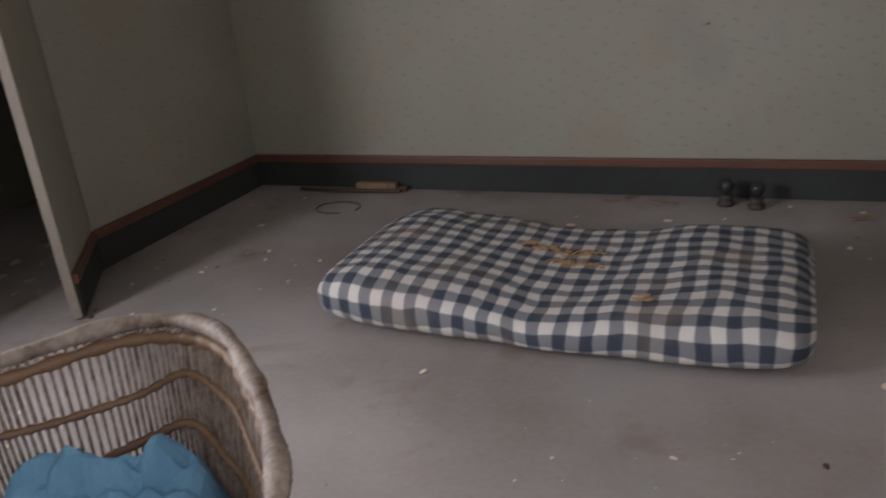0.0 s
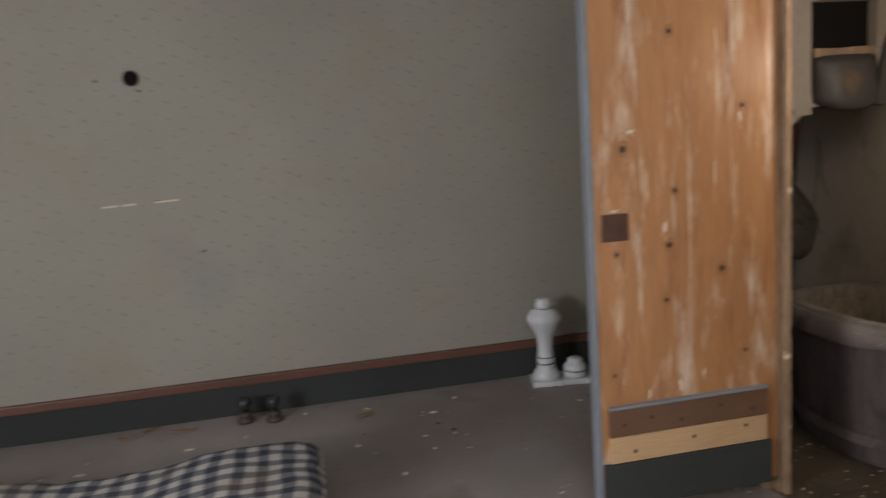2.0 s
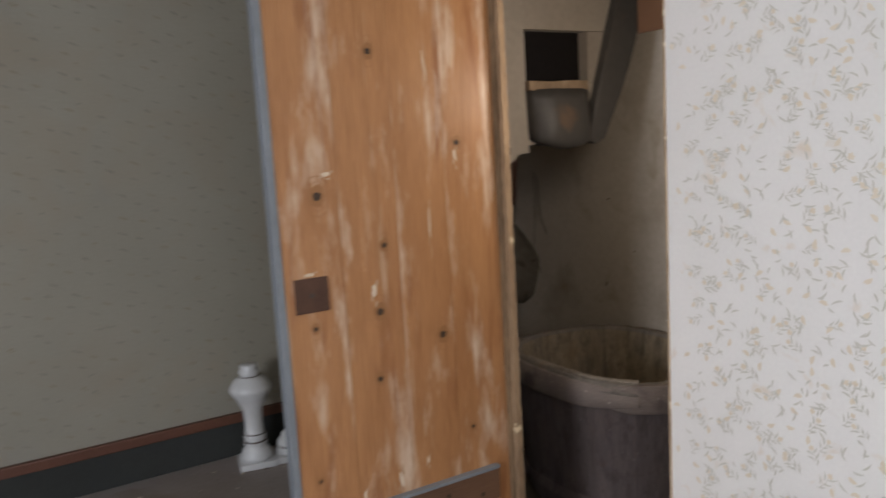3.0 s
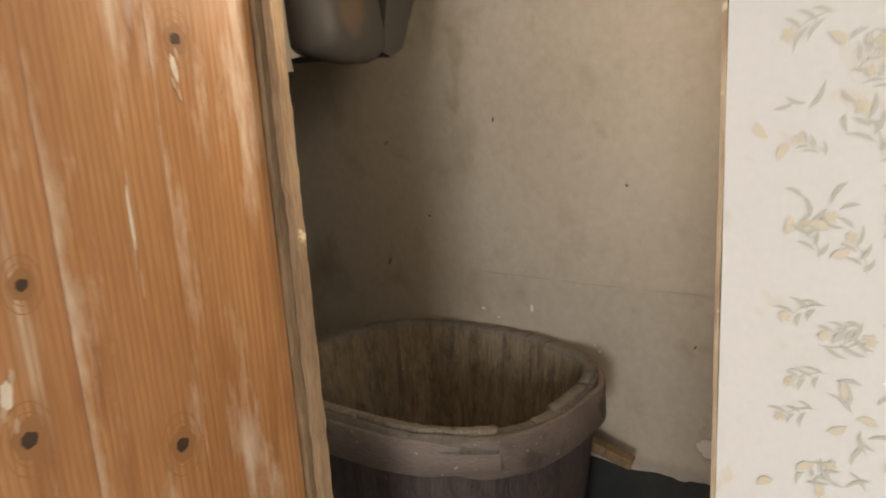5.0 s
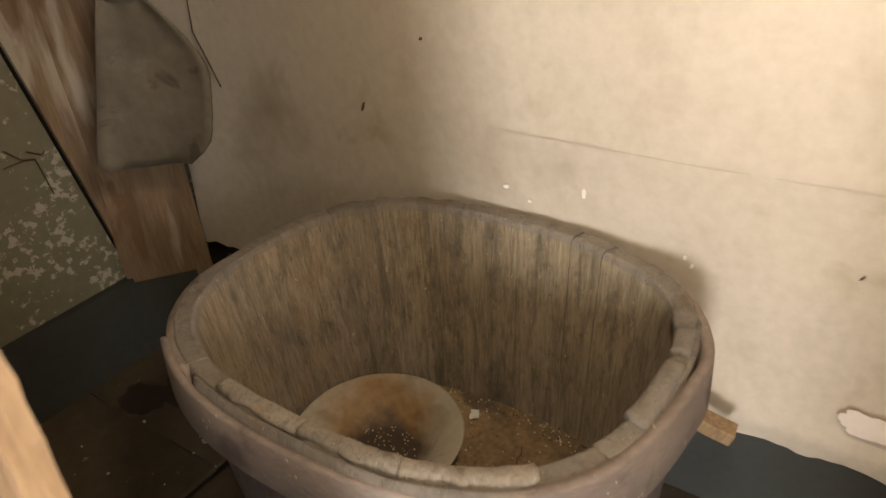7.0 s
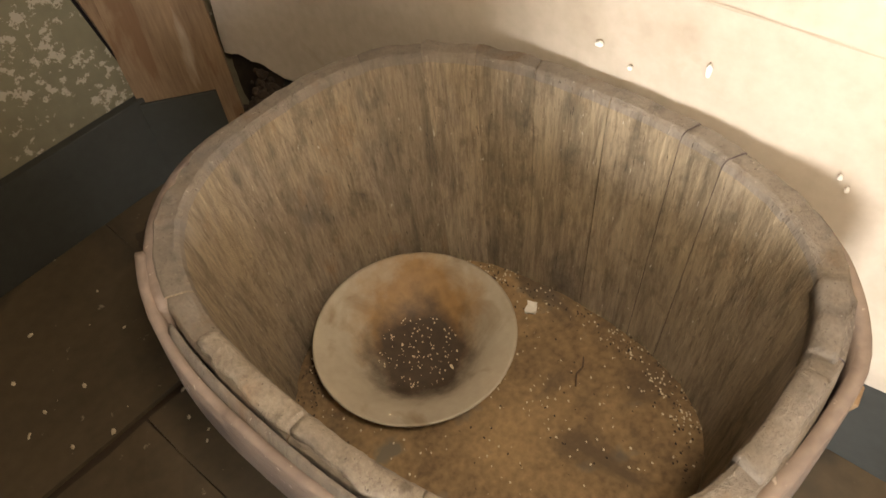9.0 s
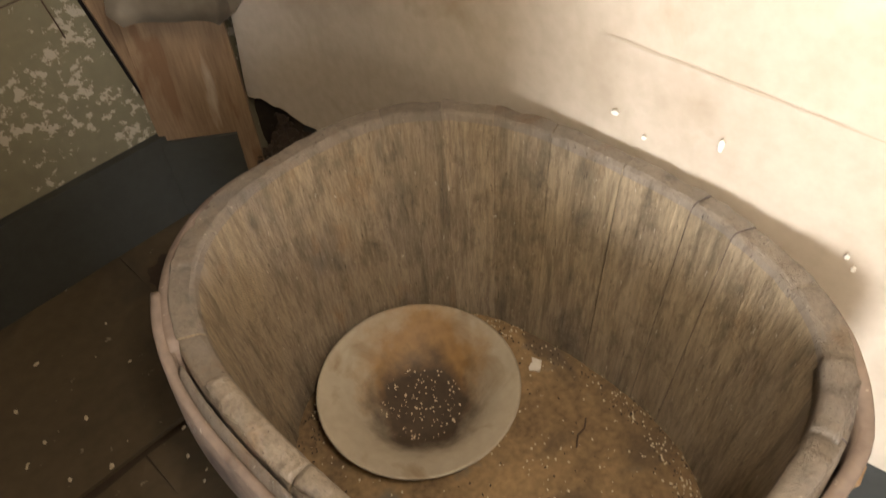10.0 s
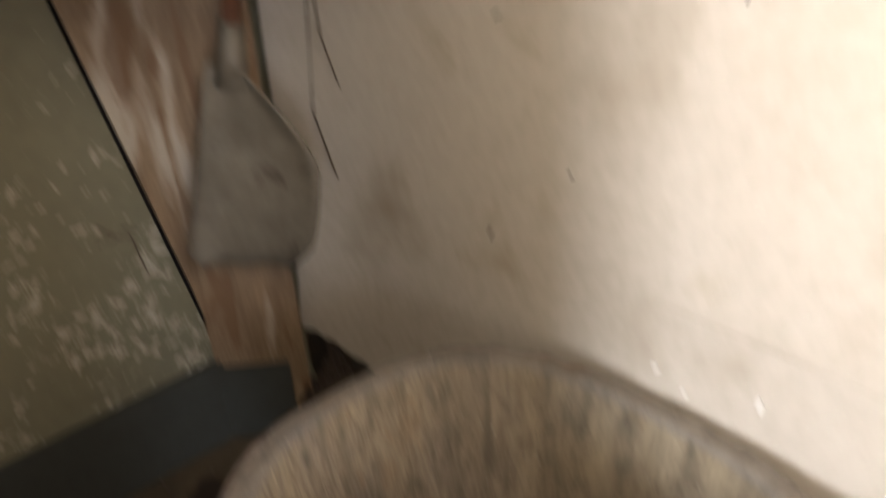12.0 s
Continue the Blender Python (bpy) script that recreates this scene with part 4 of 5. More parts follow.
part("side_board", ragged(prism([(2.955, 1.365), (2.985, 1.352), (3.03, 1.372), (3.13, 1.55), (3.27, 1.90), (3.30, 2.16), (3.20, 2.16), (3.09, 1.80), (3.03, 1.62), (2.99, 1.50)], FY - 0.035, FY + 0.3), 2, 0.004, 7), HOOD, flue, "dark slanting board")
part("cloth_tip", ragged(box(2.62, 2.70, FY - 0.008, FY - 0.002, 1.335, 1.36), 5, 0.006, 3, 12), WHITEWASH, flue, "torn paper tip")
shelf = thing("shelf", "dark brown board shelf high on the closet wall", "shelf")
part("board", box(3.18, X_FAR, 2.25, 2.98, 1.765, 1.80, 0.003), PINE_DARK, shelf)
part("front_edge", box(3.165, 3.18, 2.25, 2.98, 1.74, 1.90, 0.003), PINE_DARK, shelf)

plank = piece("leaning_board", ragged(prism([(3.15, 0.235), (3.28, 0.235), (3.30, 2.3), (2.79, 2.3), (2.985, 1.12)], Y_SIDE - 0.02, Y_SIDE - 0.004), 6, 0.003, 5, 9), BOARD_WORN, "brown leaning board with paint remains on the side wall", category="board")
# No gap is cut: a black strip paints the joint's shade.
part("open_joint", prism([(3.150, 0.235), (3.144, 0.235), (2.979, 1.12), (2.784, 2.3), (2.790, 2.3), (2.985, 1.12)], Y_SIDE - 0.010, Y_SIDE - 0.002), SOOT_SHADE, plank, "dark strip painting the shade of the joint along the board")
# lining paper on the far wall, slack and creased, torn along its lower edge
bm = bmesh.new()
ny, nz = 150, 110
y0, y1, z1 = 1.32, 4.03, TOP - 0.01
pts = []
for i in range(ny + 1):
    y = y0 + (y1 - y0) * i / ny
    edge = 0.214 + 0.012 * noise.noise(Vector((y * 9, 0, 0))) + 0.010 * noise.noise(Vector((y * 31, 0, 3)))
    if y > 3.78:
        edge += 0.05 * (y - 3.78) / 0.25 + 0.02 * noise.noise(Vector((y * 25, 1, 3)))
    row = []
    for j in range(nz + 1):
        v = j / nz
        z = edge + (z1 - edge) * v ** 1.5
        low = math.exp(-((z - 0.22) / 0.16) ** 2)
        d = 0.004 + 0.004 * noise.noise(Vector((y * 2.2, z * 2.2, 5))) + 0.0015 * noise.noise(Vector((y * 9, z * 9, 2)))
        d += low * (0.021 + 0.012 * noise.noise(Vector((y * 1.4, z * 15, 9))))
        crease = 0.735 + 0.02 * (2.9 - y) - 0.01 * math.sin(y * 3)
        d += 0.0035 * math.exp(-((z - crease) / 0.008) ** 2) * (1 if y < 3.1 else max(0, 1 - (y - 3.1) * 6)) + 0.002 * math.exp(-((z - crease) / 0.05) ** 2)
        seam = 3.2 + 0.01 * math.sin(z * 6)
        d += 0.0016 * math.exp(-((y - seam) / 0.008) ** 2)
        corner = max(0.0, (y - 3.75) / 0.28)
        d += 0.05 * corner ** 2
        row.append(bm.verts.new((X_FAR - max(0.0012, d), y, z)))
    pts.append(row)
for a, b in zip(pts, pts[1:]):
    for j in range(nz):
        bm.faces.new((a[j], a[j + 1], b[j + 1], b[j]))
lining = piece("lining_paper", bm, PLASTER, "slack stained cream lining paper on the closet wall", category="wall covering", smooth=True)


def blot(size_y, size_z, seed, thick=0.002, steps=28):
    """A flat patch with an uneven outline, lying in the plane x = 0."""
    bm = bmesh.new()
    ring = []
    for k in range(steps):
        a = TURN_ALL * k / steps
        r = 1 + 0.28 * noise.noise(Vector((math.cos(a) * 1.7, math.sin(a) * 1.7, seed))) + 0.2 * noise.noise(Vector((math.cos(a) * 4, math.sin(a) * 4, seed))) + 0.14 * noise.noise(Vector((math.cos(a) * 11, math.sin(a) * 11, seed)))
        ring.append(bm.verts.new((0, math.cos(a) * r * size_y, math.sin(a) * r * size_z)))
    f = bm.faces.new(ring)
    r = bmesh.ops.extrude_face_region(bm, geom=[f])
    for v in [v for v in r["geom"] if isinstance(v, bmesh.types.BMVert)]:
        v.co.x -= thick
    return bm


BARE = material("bare_pink_plaster", (0.74, 0.66, 0.60), (0.64, 0.56, 0.50), 0.95, 20, 90, 0.3)
for y, z, a, b, sd in ((2.375, 0.325, 0.052, 0.025, 1.0), (2.19, 0.39, 0.052, 0.042, 5.0)):
    part("bare_patch", blot(a, b, sd, 0.002, 60), BARE, lining, "bare pinkish plaster patch").matrix_basis = pose(X_FAR - (0.028 if z < 0.35 else 0.025), y, z)
for y, z, a, b, sd in ((3.072, 0.61, 0.006, 0.004, 2.0), (2.907, 0.632, 0.004, 0.010, 3.0), (2.713, 0.55, 0.003, 0.004, 4.0), (2.70, 0.535, 0.003, 0.004, 4.5), (3.02, 0.59, 0.004, 0.003, 6.0), (2.77, 0.40, 0.005, 0.016, 7.0)):
    part("loose_flake", blot(a, b, sd, 0.004, 12), FLAKE, lining, "loose white flake").matrix_basis = pose(X_FAR - 0.010, y, z, 0, 0, 15)
CREASE = material("crease_line", (0.46, 0.40, 0.32), (0.40, 0.34, 0.26), 0.9, 8)
MARK = material("dark_mark", (0.10, 0.07, 0.05), (0.06, 0.045, 0.03), 0.9, 8)
for y, z, a, b, sd in ((3.01, 1.17, 0.002, 0.008, 1.0), (3.42, 0.72, 0.003, 0.012, 2.0), (2.44, 0.59, 0.002, 0.006, 3.0), (3.25, 0.88, 0.003, 0.004, 4.0), (3.4, 1.1, 0.002, 0.012, 5.0), (2.36, 0.49, 0.003, 0.003, 6.0), (2.62, 1.0, 0.003, 0.004, 7.0)):
    part("dark_mark", blot(a, b, sd, 0.0015, 10), MARK, lining, "dark scratch").matrix_basis = pose(X_FAR - 0.0095, y, z, 12 * sd)

# Thin ribbon, darker than the paper, that follows the crease.
bm = bmesh.new()
last = None
for k in range(61):
    y = 2.2 + 0.9 * k / 60
    z = 0.735 + 0.02 * (2.9 - y) - 0.01 * math.sin(y * 3) - 0.004 + 0.004 * noise.noise(Vector((y * 9, 0, 1)))
    w = 0.0016 + 0.003 * noise.noise(Vector((y * 14, 0, 4)))
    pair = [bm.verts.new((X_FAR - 0.0105, y, z - max(0.0001, w))), bm.verts.new((X_FAR - 0.0105, y, z + max(0.0001, w)))]
    if last:
        bm.faces.new((last[0], pair[0], pair[1], last[1]))
    last = pair
part("crease", bm, CREASE, lining, "darker line along the crease in the paper")

# Flat dark brown blots laid on the slabs between the tub and the corner.
for x, y, a, b, sd in ((3.10, 3.83, 0.13, 0.10, 1.0), (2.98, 3.93, 0.07, 0.05, 2.0), (3.2, 3.7, 0.1, 0.09, 3.0)):
    part("damp_patch", blot(a, b, sd, 0.0012), DARK_BROWN, closet_floor, "dark patch on the floor slabs").matrix_basis = pose(x, y, 0.003 + 0.0005 * sd, 0, 90, 0)
# dead tendrils and flaked patches on the olive wall, strands hanging in the corner
tangle = thing("dry_tendril", "dry dark tendrils clinging to the olive wall", "tendril", (3.0, Y_SIDE - 0.004, 0.62))
for pts in (((-0.06, 0, 0.012), (-0.02, -0.008, 0.016), (0.012, -0.005, 0.008)), ((0.012, -0.005, 0.008), (0.018, -0.008, -0.04), (0.026, -0.003, -0.088)), ((-0.045, 0, 0.05), (-0.02, -0.01, 0.02), (0.012, -0.005, 0.008)), ((0.0, -0.003, 0.03), (0.03, -0.007, 0.012), (0.04, 0, 0.016))):
    part("stem", tube(pts, 0.0016, 5), KNOT, tangle)
for y, z, a, b, sd in ((4.0, 0.14, 0.10, 0.16, 3.0), (3.86, 0.10, 0.12, 0.11, 7.0)):
    part("rot_patch", blot(a, b, sd, 0.001, 50), ROT, bpy.data.objects["wall_far"], "dark rot at the foot of the wall").matrix_basis = pose(X_FAR - 0.022 + 0.002 * sd / 7, y, z)
strands = thing("hanging_strand", "thin dark strands hanging beside the shovel", "strand", (3.375, 3.88, 0))
for pts in (((0, 0.0, 1.22), (0, -0.004, 1.07), (0.002, 0.025, 0.84), (0, -0.035, 0.715)), ((0, -0.02, 1.2), (0, -0.038, 1.01), (0, -0.08, 0.92))):
    part("strand", tube(pts, 0.002, 5), KNOT, strands)
# rotten dirt in the corner and on the closet floor
bm = bmesh.new()
for k in range(900):
    x, y = 3.385 - abs(rng.gauss(0, 0.085)), 3.97 - abs(rng.gauss(0, 0.13))
    if x < 3.14:
        continue
    sz = rng.uniform(0.004, 0.014)
    pile = 0.27 * max(0.0, 1 - math.hypot(3.40 - x, (4.02 - y) * 0.75) / 0.22)
    bmesh.ops.create_icosphere(bm, subdivisions=1, radius=sz, matrix=pose(x, y, sz * 0.4 + pile * rng.random() ** 0.35, rng.uniform(0, 60), 0, rng.uniform(0, 90)) @ Matrix.Diagonal((1.5, 1, 0.8, 1)))
tagged(part("rotten_debris", bm, ROT), "dark rotten debris in the closet corner", "debris", kind="stuff")
bm = bmesh.new()
for k in range(240):
    x, y = rng.uniform(2.4, 3.3), rng.uniform(1.6, 4.0)
    sz = rng.uniform(0.001, 0.005) * (1.6 if rng.random() < 0.06 else 1)
    bmesh.ops.create_icosphere(bm, subdivisions=1, radius=sz, matrix=pose(x, y, sz * 0.3, 0, 0, rng.uniform(0, 90)) @ Matrix.Diagonal((1.6, 1, 0.6, 1)))
tagged(part("floor_grit", bm, CRUMB), "pale grit on the closet floor", "grit", kind="stuff")


# ---- windows behind the visitor ----
GLASS = bpy.data.materials.new("window_glass")
GLASS.use_nodes = True
GLASS.node_tree.nodes["Principled BSDF"].inputs["Transmission Weight"].default_value = 1.0
GLASS.node_tree.nodes["Principled BSDF"].inputs["Roughness"].default_value = 0.02
FRAME_PAINT = material("white_frame_paint", (0.7, 0.69, 0.66), (0.58, 0.57, 0.53), 0.5)


def window(name, width, height, m):
    """A wooden two-light window standing in the plane y = 0, its base at the origin."""
    ob = thing(name, "old white painted wooden two-light window", "window", kind="structure")
    ob.matrix_world = m
    for x0, x1 in ((-width / 2, -width / 2 + 0.05), (-0.025, 0.025), (width / 2 - 0.05, width / 2)):
        part("window_frame", box(x0, x1, -0.03, 0.03, 0.05, height - 0.05, 0.004), FRAME_PAINT, ob)
    for z0, z1 in ((0, 0.05), (height - 0.05, height)):
        part("window_frame", box(-width / 2, width / 2, -0.03, 0.03, z0, z1, 0.004), FRAME_PAINT, ob)
    for x0, x1 in ((-width / 2 + 0.05, -0.025), (0.025, width / 2 - 0.05)):
        g = part("pane", box(x0, x1, -0.002, 0.002, 0.05, height - 0.05), GLASS, ob)
        g.visible_shadow = False
    return ob


window("window_1", 1.2, 1.3, pose(X_LEFT - 0.06, 0.7, 0.8, 0, 0, 90))
window("window_2", 1.0, 1.25, pose(1.0, Y_FRONT - 0.06, 0.85))

# ---- wallpaper prints ----
def leaf(bm, o, ax, ay, u, v, angle, length, width):
    """A small pointed leaf in the plane of ax and ay, from (u, v) along angle."""
    c, q = math.cos(angle), math.sin(angle)
    lift = ax.cross(ay) * random.uniform(-0.0005, 0.0005)
    pts = []
    for a, b in ((0, 0), (0.3, 0.5), (0.65, 0.42), (1, 0), (0.65, -0.42), (0.3, -0.5)):
        x, y = a * length, b * width + 0.12 * length * math.sin(a * math.pi)
        pts.append(bm.verts.new(o + lift + ax * (u + x * c - y * q) + ay * (v + x * q + y * c)))
    bm.faces.new(pts)


def sprig(leaves, petals, o, ax, ay, u, v, turn, size, rnd):
    for k in range(5):
        a = turn + (-0.9 if k % 2 else 0.9) * rnd.uniform(0.6, 1.1)
        d = size * (0.15 + 0.17 * k)
        leaf(leaves, o, ax, ay, u + d * math.cos(turn), v + d * math.sin(turn), a, size * rnd.uniform(0.4, 0.65), size * 0.095)
    leaf(leaves, o, ax, ay, u, v, turn, size, size * 0.035)
    for k in range(6):
        a = turn + k * 1.05 + rnd.uniform(-0.2, 0.2)
        leaf(petals, o, ax, ay, u + size * 1.1 * math.cos(turn), v + size * 1.1 * math.sin(turn), a, size * 0.19, size * 0.11)


rnd = random.Random(11)
leaves, petals = bmesh.new(), bmesh.new()
o, ax, ay = Vector((X_PART - 0.0016, 0, 0)), Vector((0, 1, 0)), Vector((0, 0, 1))
for i in range(44):
    for j in range(56):
        u, v = 0.15 + i * 0.045 + rnd.uniform(-0.014, 0.014), 0.10 + j * 0.041 + (0.02 if i % 2 else 0) + rnd.uniform(-0.013, 0.013)
        if not (u < DOOR_LO - 0.052 and v < 2.35):
            continue
        kind = rnd.choice((0, 1, 3, 3))
        if kind < 3:
            sprig(leaves, petals, o, ax, ay, u, v, rnd.choice((0.6, 2.3, 1.2, 2.9, -0.4)), rnd.uniform(0.028, 0.042), rnd)
        else:
            a = rnd.uniform(0, 6.28)
            for k in range(3):
                leaf(leaves, o, ax, ay, u + rnd.uniform(-0.02, 0.02), v + rnd.uniform(-0.02, 0.02), a + k * 0.7, rnd.uniform(0.014, 0.03), 0.004)
            leaf(petals, o, ax, ay, u + 0.03, v - 0.03, a + 2, 0.02, 0.009)
tagged(part("leaf_print", leaves, PRINT_GREY), "grey-green leaf print on pale wallpaper", "wallpaper print", kind="stuff")
tagged(part("flower_print", petals, PRINT_OCHRE), "ochre flower print on pale wallpaper", "wallpaper print", kind="stuff")
ticks, warm = bmesh.new(), bmesh.new()
for o, ax, w in ((Vector((X_LEFT, Y_BACK - 0.0016, 0)), Vector((1, 0, 0)), 4.7), (Vector((X_LEFT + 0.0016, LEFT_END, 0)), Vector((0, 1, 0)), Y_BACK - LEFT_END)):
    for i in range(int(w / 0.075)):
        for j in range(26):
            u, v = 0.03 + i * 0.075 + rnd.uniform(-0.025, 0.025), 0.25 + j * 0.084 + (0.04 if i % 2 else 0) + rnd.uniform(-0.02, 0.02)
            if u > w - 0.04:
                continue
            a = rnd.choice((-0.6, -0.5, 0.5, -0.75))
            for k in range(rnd.choice((1, 2, 2))):
                leaf(ticks if (i + j) % 3 else warm, o, ax, ay, u + k * 0.012, v - k * 0.006, a, rnd.uniform(0.012, 0.028), rnd.uniform(0.004, 0.008))
tagged(part("tick_print", ticks, PRINT_FADED), "faded small tick print on beige wallpaper", "wallpaper print", kind="stuff")
tagged(part("warm_print", warm, PRINT_WARM), "faded warm tick print on beige wallpaper", "wallpaper print", kind="stuff")

# ---- details of the room's walls ----
hole = thing("stovepipe_hole", "round dark hole in the wallpapered wall", "wall hole", (0.06, Y_BACK - 0.0015, 1.71))
part("ring", lathe([(0.030, 0.0), (0.038, 0.0), (0.038, 0.006), (0.033, 0.008), (0.030, 0.006)], 24), RUST, hole, "dark stained rim").matrix_basis = pose(0, 0, 0, 90)
# Wall is uncut: a black disc on it paints the hole's darkness.
part("dark_inside", lathe([(0.0, 0.0), (0.0325, 0.0), (0.0325, 0.0088), (0.0, 0.0088)], 24), SOOT_SHADE, hole, "black disc painting the shade of the hole").matrix_basis = pose(0, 0, 0, 90)
for x, z, w, tilt in ((0.155, 1.121, 0.055, 2), (-0.105, 1.115, 0.035, 3), (-0.02, 1.117, 0.03, 2)):
    part("scratch", box(-w, w, -0.0016, -0.001, -0.004, 0.004), SCUFF, bpy.data.objects["wall_back"], "pale scratch").matrix_basis = pose(x, Y_BACK, z, 0, -tilt, 0)
for x, z in ((-0.10, 1.705), (0.09, 1.65), (0.30, 0.86), (-0.9, 1.72), (-0.55, 1.55)):
    part("nail_mark", blot(0.008, 0.007, x, 0.001, 10), MARK, bpy.data.objects["wall_back"], "dark mark").matrix_basis = pose(x, Y_BACK - 0.001, z, 0, 0, 90)

# ---- door details ----
for x, z, r in ((1.943, 1.634, 0.014), (2.203, 1.387, 0.013), (1.772, 1.271, 0.018), (1.954, 1.124, 0.012), (1.929, 0.945, 0.016), (2.123, 0.847, 0.016), (1.915, 0.76, 0.012), (1.74, 0.93, 0.010), (1.72, 0.52, 0.008), (2.21, 0.55, 0.008), (2.06, 1.85, 0.015), (1.8, 1.9, 0.012)):
    part("knot_halo", blot(r * 1.25, r * 1.5, x, 0.0004, 24), PINE_RING, door, "brown halo of a knot").matrix_basis = pose(x, DOOR_Y - 0.0002, z, 0, 0, 90)
    k = part("knot", blot(r * 0.62, r * 0.6, x + z, 0.0008, 20), KNOT, door, "dark knot")
    k.matrix_basis = pose(x, DOOR_Y - 0.0004, z, 0, 0, 90)
    for g in (1.5, 2.1):
        ring = bmesh.new()
        pts = [(math.cos(a) * r * g * 0.9, math.sin(a) * r * g * 1.35) for a in (TURN_ALL * i / 28 for i in range(28))]
        ins = [ring.verts.new((px, 0, pz)) for px, pz in pts]
        outs = [ring.verts.new((px + math.copysign(0.0011, px), 0, pz * 1.03)) for px, pz in pts]
        for i in range(28):
            ring.faces.new((ins[i], ins[(i + 1) % 28], outs[(i + 1) % 28], outs[i]))
        part("grain_ring", ring, PINE_RING, door, "grain round a knot").matrix_basis = pose(x, DOOR_Y - 0.0006, z)
for x, z, a, b, sd in ((1.80, 1.325, 0.016, 0.007, 1), (1.915, 1.005, 0.009, 0.022, 2), (2.195, 1.35, 0.006, 0.02, 3), (1.96, 0.455, 0.007, 0.03, 6), (2.05, 0.49, 0.005, 0.013, 7), (1.845, 0.44, 0.006, 0.02, 8), (2.11, 1.6, 0.003, 0.05, 9), (2.1, 1.17, 0.003, 0.05, 10), (1.735, 1.073, 0.016, 0.005, 13)):
    for k in range(4):
        part("scuff", blot(a * (0.8 if k == 0 else 0.35), b * (0.8 if k == 0 else 0.4), sd * 1.7 + k, 0.0006, 22), SCUFF if k == 0 else SCUFF_GREY, door, "pale scuff of paint").matrix_basis = pose(x + (0, a, -a * 0.8, a * 0.4)[k], DOOR_Y - 0.0003 - 0.0002 * k, z + (0, b * 0.9, -b * 0.9, -b * 1.7)[k], 0, 0, 90) @ pose(0, 0, 0, 8 * (sd % 3 - 1))
for x, z in ((1.74, 0.35), (1.84, 0.365), (1.95, 0.34), (2.10, 0.37), (2.22, 0.34), (1.78, 0.25), (2.0, 0.27), (2.2, 0.28)):
    part("nail_hole", lathe([(0, 0), (0.007, 0), (0.007, 0.001), (0, 0.001)], 10), KNOT, door).matrix_basis = pose(x, DOOR_Y - 0.0182 if z > 0.31 else DOOR_Y - 0.0142, z, 90)
part("keyhole", lathe([(0, 0), (0.006, 0), (0.006, 0.001), (0, 0.001)], 10), RUST_DARK, lock, "worn keyhole").matrix_basis = pose(1.735, DOOR_Y - 0.0062, 1.02, 90)
part("ledge", box(1.69, 2.285, DOOR_Y - 0.022, DOOR_Y, 0.406, 0.416, 0.002), GREY_PAINT, door, "grey ledge on the batten")
piece("jamb_trim", ragged(box(X_PART - 0.002, X_PART + 0.037, DOOR_LO + 0.0005, DOOR_LO + 0.005, 0, 2.06), 12, 0.0022, 8.0, 22), JAMB_EDGE, "bare pale edge of the partition at the doorway", category="trim")

# ---- small things in the room ----
vase = thing("baluster_vase", "white glazed ceramic baluster stump on a square foot", "ceramic ornament", (1.99, 4.215, 0))
part("body", lathe([(0.07, 0.028), (0.072, 0.045), (0.058, 0.075), (0.046, 0.09), (0.052, 0.10), (0.052, 0.112), (0.044, 0.118), (0.050, 0.13), (0.050, 0.14), (0.043, 0.15), (0.040, 0.20), (0.045, 0.26), (0.070, 0.31), (0.092, 0.345), (0.093, 0.362), (0.072, 0.393), (0.044, 0.41), (0.040, 0.418), (0.046, 0.428), (0.044, 0.438), (0.036, 0.445), (0.040, 0.455), (0.034, 0.462), (0.0, 0.462)], 32), PORCELAIN, vase, smooth=True)
part("foot", box(-0.08, 0.08, -0.08, 0.08, 0, 0.028, 0.005), PORCELAIN, vase)
# Thin dark rings laid round the grooves of the body.
for z, r in ((0.112, 0.0525), (0.145, 0.048), (0.41, 0.0455)):
    part("dark_ring", lathe([(r - 0.004, z - 0.003), (r, z - 0.003), (r, z + 0.003), (r - 0.004, z + 0.003)], 32), KNOT, vase, "dark ring at a groove")
vase.matrix_world = pose(1.99, 4.215, 0.001, 0, 0, -12)
knob = thing("ceramic_finial", "white ringed ceramic finial on a square foot", "ceramic ornament", (2.145, 4.19, 0.001), -12)
part("foot", box(-0.075, 0.075, -0.075, 0.075, 0, 0.028, 0.005), PORCELAIN, knob)
part("dome", lathe([(0.062, 0.028), (0.066, 0.045), (0.060, 0.06), (0.063, 0.066), (0.060, 0.085), (0.046, 0.10), (0.040, 0.104), (0.041, 0.118), (0.028, 0.128), (0.0, 0.13)], 30), PORCELAIN, knob, smooth=True)
part("dark_ring", lathe([(0.056, 0.060), (0.063, 0.060), (0.063, 0.065), (0.056, 0.065)], 30), KNOT, knob, "dark ring at a groove")
for x, y in ((0.42, 4.255), (0.56, 4.22)):
    cup = thing("door_knob", "small dark metal knob with a shiny top", "knob", (x, y, 0.001), group="pair of knobs by the wall")
    part("base", lathe([(0.0, 0.0), (0.04, 0.0), (0.042, 0.012), (0.036, 0.02), (0.03, 0.024), (0.034, 0.03), (0.034, 0.05), (0.02, 0.056)], 20), RUST_DARK, cup, "rusty flange", True)
    part("top", lathe([(0.018, 0.054), (0.022, 0.066), (0.034, 0.082), (0.037, 0.10), (0.033, 0.116), (0.022, 0.125), (0.0, 0.127)], 20), CUP, cup, "shiny dark ball", True)
stick = tagged(part("stick", tube([(-2.03, 4.275, 0.014), (-1.8, 4.262, 0.012), (-1.55, 4.272, 0.013), (-1.36, 4.28, 0.016)], 0.012, 8), KNOT), "dark wooden stick lying by the skirting", "stick")
